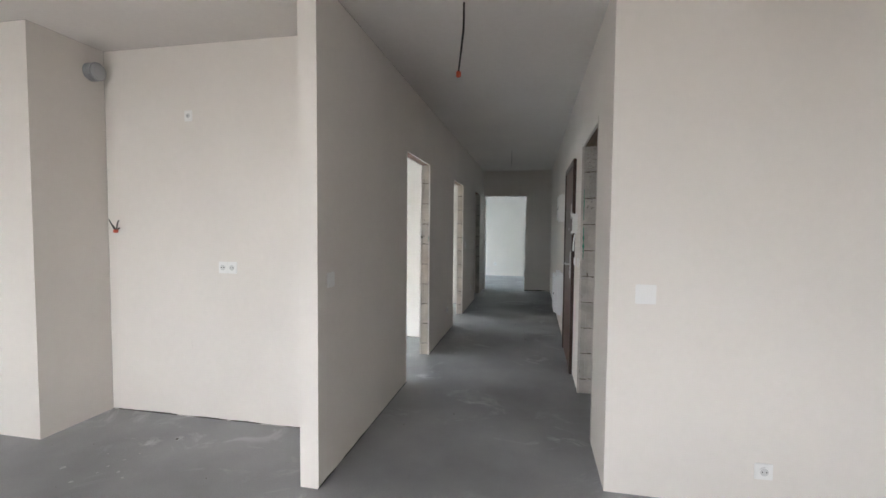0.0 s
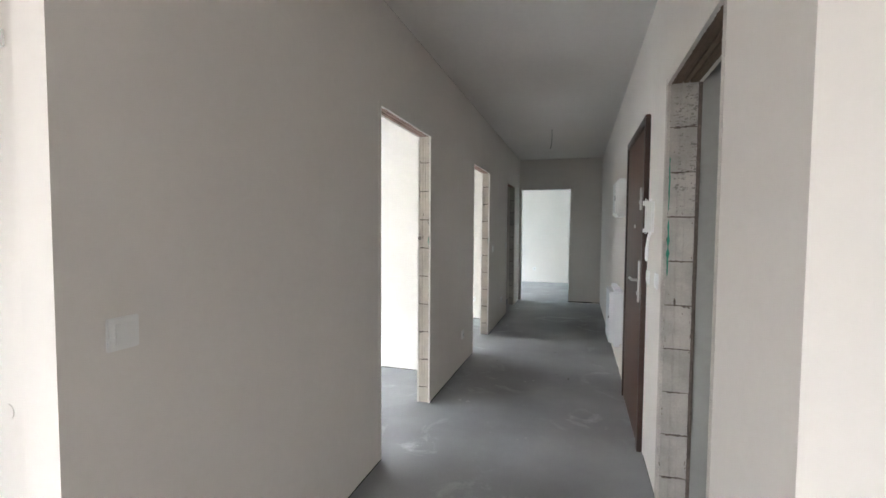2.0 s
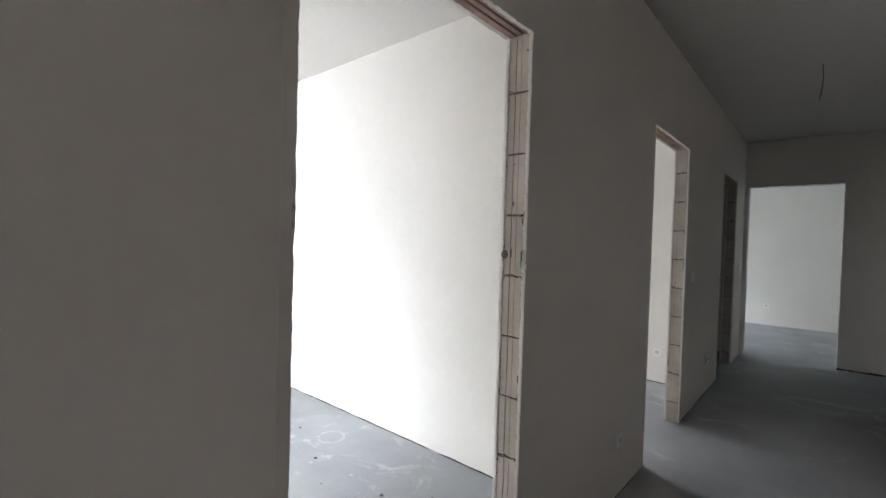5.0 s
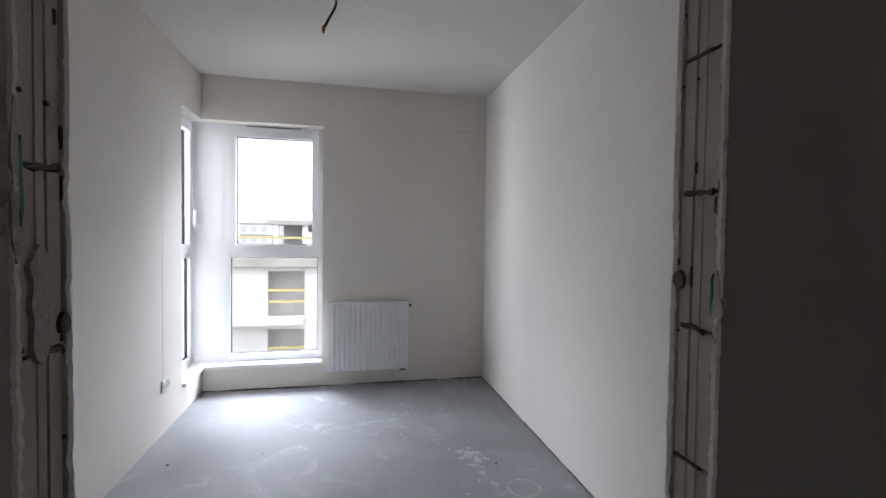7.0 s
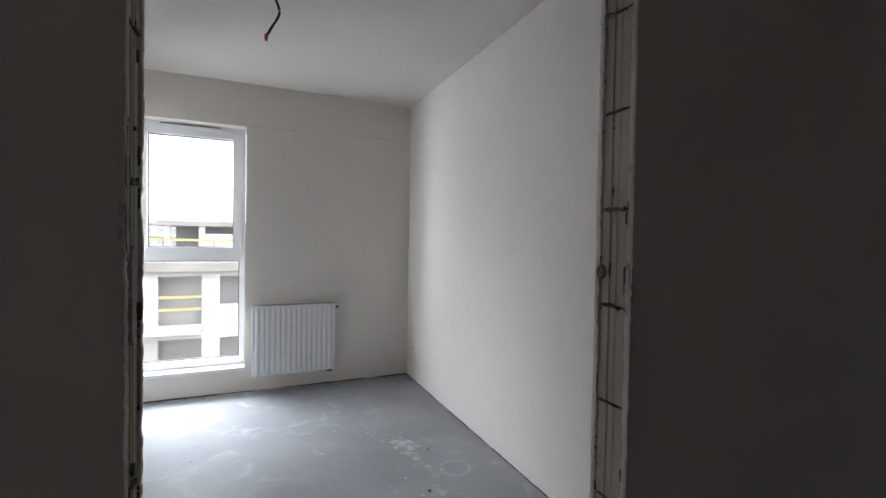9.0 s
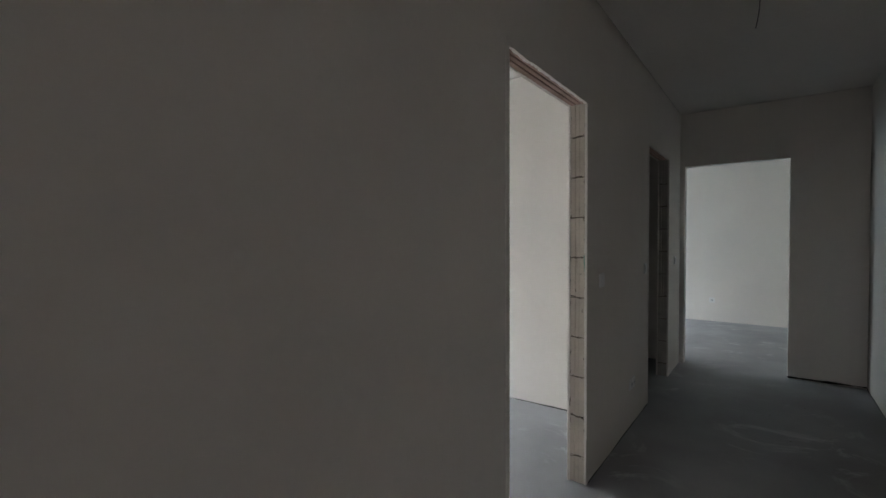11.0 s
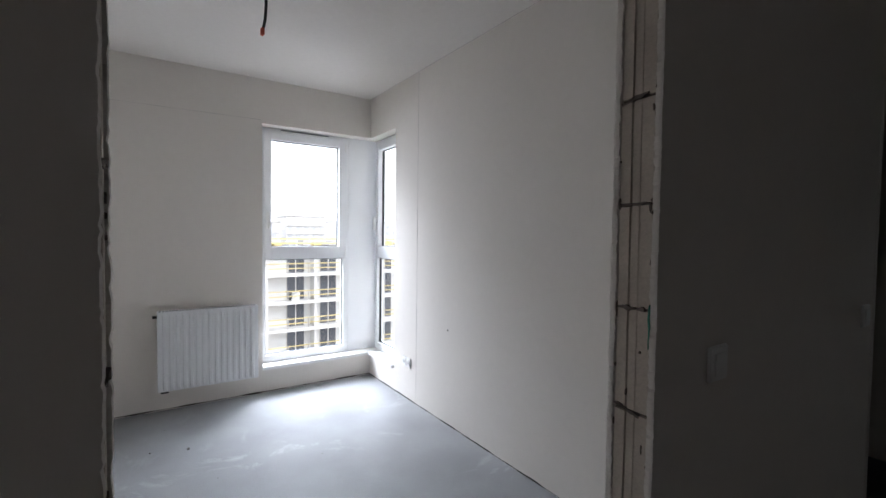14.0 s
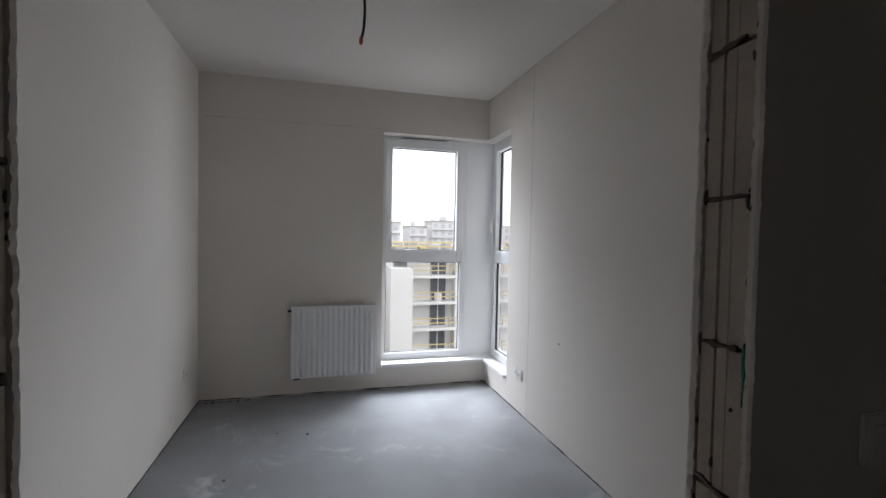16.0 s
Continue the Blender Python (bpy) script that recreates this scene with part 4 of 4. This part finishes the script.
for k in range(5):
    z = -3.62 - 2.9 * k
    part("floor_slab", boxed(-8.7, -14.7, z, -0.3, 4.7, z + 0.25), CONCRETE, b1)
    # pale partitions close behind the bays, added so these look less dark
    part("partition", boxed(-1.5, -14.7, -3.37, -1.3, 4.7, -0.67), RENDERED, b1) if k == 0 else None
    part("partition", boxed(-1.5, -14.7, z - 2.65, -1.3, 4.7, z), RENDERED, b1)
    part("balcony_slab", boxed(0.0, -5.2, z + 0.28, 1.3, -1.4, z + 0.52, 0.02), RENDERED, b1)
    for dz in (0.85, 1.42):
        for y0, y1 in ((-3.2, -1.45), (1.7, 3.4)):
            part("guard_rail", boxed(-0.1, y0, z + 0.3 + dz, -0.05, y1, z + 0.42 + dz), YELLOW, b1)
for dz in (0.2, 0.62, 0.98):
    part("roof_rail", boxed(0.2, -15.0, -0.24 + dz, 0.25, 5.0, -0.14 + dz), YELLOW, b1)
for i in range(11):
    part("rail_post", boxed(0.14, -15.0 + 2 * i, -0.24, 0.2, -14.92 + 2 * i, 0.86), CONCRETE, b1)
part("penthouse_roof", boxed(-8.0, -3.8, 1.5, -3.2, 1.0, 1.75), CONCRETE, b1)
for y in (-3.5, -1.9, 0.6):
    part("penthouse_column", boxed(-3.7, y, -0.24, -3.4, y + 0.3, 1.5), RENDERED, b1)
part("penthouse_wall", boxed(-7.8, -3.5, -0.24, -7.6, 0.8, 1.5), SHADEWALL, b1)
part("penthouse_wall", boxed(-3.6, -1.6, -0.24, -3.45, 0.3, 1.1), RENDERED, b1)

b2 = thing("balcony_building", "white apartment building with balconies and yellow timber rails", "building", (-47.5, 1.3, 0))
part("facade_wall", boxed(-10.0, 12.1, GZ, 0.0, 30.0, -0.5), RENDERED, b2)
part("roof_slab", boxed(-10.2, 9.0, -0.5, 1.7, 30.2, -0.2, 0.03), CONCRETE, b2)
part("stair_tower", boxed(0.0, 9.8, GZ, 3.4, 12.1, -2.1), RENDERED, b2)
part("side_wing", boxed(-10.0, -2.0, GZ, -1.0, 9.8, -1.2), RENDERED, b2)
for k in range(5):
    z = -0.30 - 2.86 * k
    if k:
        part("balcony_slab", boxed(0.0, 12.1, z - 0.12, 1.6, 30.0, z + 0.18, 0.02), RENDERED, b2)
    for y in (14.75, 18.3, 21.5, 25.2):
        d = part("balcony_door", boxed(-0.05, y, z - 2.72, 0.04, y + 1.75, z - 0.25), PANE, b2)
        part("door_frame", boxed(0.04, y + 0.82, z - 2.72, 0.07, y + 0.92, z - 0.25), RENDERED, d)
        part("reveal", boxed(0.0, y - 0.08, z - 2.72, 0.06, y, z - 0.25), CONCRETE, d)
    part("bay_divider", boxed(0.0, 17.2, z - 2.68, 1.5, 17.4, z - 0.12), RENDERED, b2)
    for dz in (0.5, 1.0):
        part("guard_rail", boxed(1.5, 12.2, z - 2.68 + dz, 1.55, 29.8, z - 2.58 + dz), YELLOW, b2)
    for i in range(9):
        part("rail_post", boxed(1.5, 12.3 + 2.1 * i, z - 2.68, 1.56, 12.4 + 2.1 * i, z - 1.5), CONCRETE, b2)
    for y in (5.6, 8.6):
        part("wing_window", boxed(-1.02, y, z - 2.5, -0.95, y + 0.9, z - 0.9), PANE, b2)
        part("wing_rail", boxed(-0.95, y - 0.3, z - 2.2, -0.9, y + 1.2, z - 2.0), YELLOW, b2)
for dz in (0.1, 0.55):
    part("roof_rail", boxed(1.5, 9.0, dz, 1.58, 30.0, dz + 0.14), YELLOW, b2)
for i in range(14):
    part("roof_stack", boxed(-8 + 5 * rnd.random(), 9.6 + 1.45 * i, -0.2, -2.4 + rnd.random(), 10.2 + 1.45 * i + rnd.random() * 0.5, 0.0 + 0.5 * rnd.random(), 0.02), CONCRETE if i % 3 else YELLOW, b2)
part("water_tank", rod(bmesh.new(), (0.9, 15.4, -6.0), (0.9, 15.4, -5.0), 0.42, 16), RENDERED, b2, "white plastic water drum")

far_pane = boxed(0, 0, 0, 0.3, 1.5, 1.6)
fm = bpy.data.meshes.new("far_window")
far_pane.to_mesh(fm)
far_pane.free()
# the glass is this pale because distance haze is painted into it
fm.materials.append(material("hazed_far_glass", (0.44, 0.46, 0.49), 0.3))


def far_block(x, y0, y1, top, storeys, label, mat):
    ob = thing("apartment_block", label, "building", (x, y0, 0), 0, "distant blocks")
    part("wall", boxed(-14, 0, GZ, 0, y1 - y0, top), mat, ob)
    part("roof", boxed(-14.3, -0.3, top, 0.3, y1 - y0 + 0.3, top + 0.4), CONCRETE, ob)
    part("roof_hut", boxed(-9, (y1 - y0) * 0.35, top + 0.4, -5, (y1 - y0) * 0.5, top + 2.2), mat, ob)
    n = int((y1 - y0) / 2.6)
    for k in range(storeys):
        for i in range(n):
            w = new("window", fm)
            w.parent = ob
            w.matrix_basis = pose(-0.22, 0.55 + i * (y1 - y0) / n, top - 2.4 - 2.9 * k)
        if k % 1 == 0:
            part("balcony_band", boxed(0.0, 0.2, top - 3.1 - 2.9 * k, 0.7, y1 - y0 - 0.2, top - 2.75 - 2.9 * k), RENDERED, ob)
    return ob


far_block(-160, 44.0, 58.0, 6.6, 4, "grey six-storey apartment block in the distance", GREYWALL)
far_block(-150, 33.5, 39.5, 4.2, 3, "pale apartment block in the distance", GREYWALL)
far_block(-130, 18.0, 27.0, 4.9, 3, "white stepped apartment block in the distance", RENDERED)
far_block(-175, 66.0, 95.0, 5.5, 3, "grey apartment block in the distance", GREYWALL)
far_block(-140, -30.0, -13.0, 4.0, 3, "pale apartment block in the distance", GREYWALL)
far_block(-120, -11.0, 6.0, 3.4, 3, "white apartment block in the distance", RENDERED)
far_block(-150, -62.0, -36.0, 5.0, 3, "grey apartment block in the distance", GREYWALL)
ob = thing("site_hoarding", "blue sheeted scaffold on the building site", "scaffold", (-30.0, -8.2, 0))
part("sheet", boxed(0, 0, -2.0, 0.3, 1.1, 2.6), BLUE, ob)
part("mast", boxed(0.05, 0.5, GZ, 0.25, 0.7, -2.0), CONCRETE, ob)
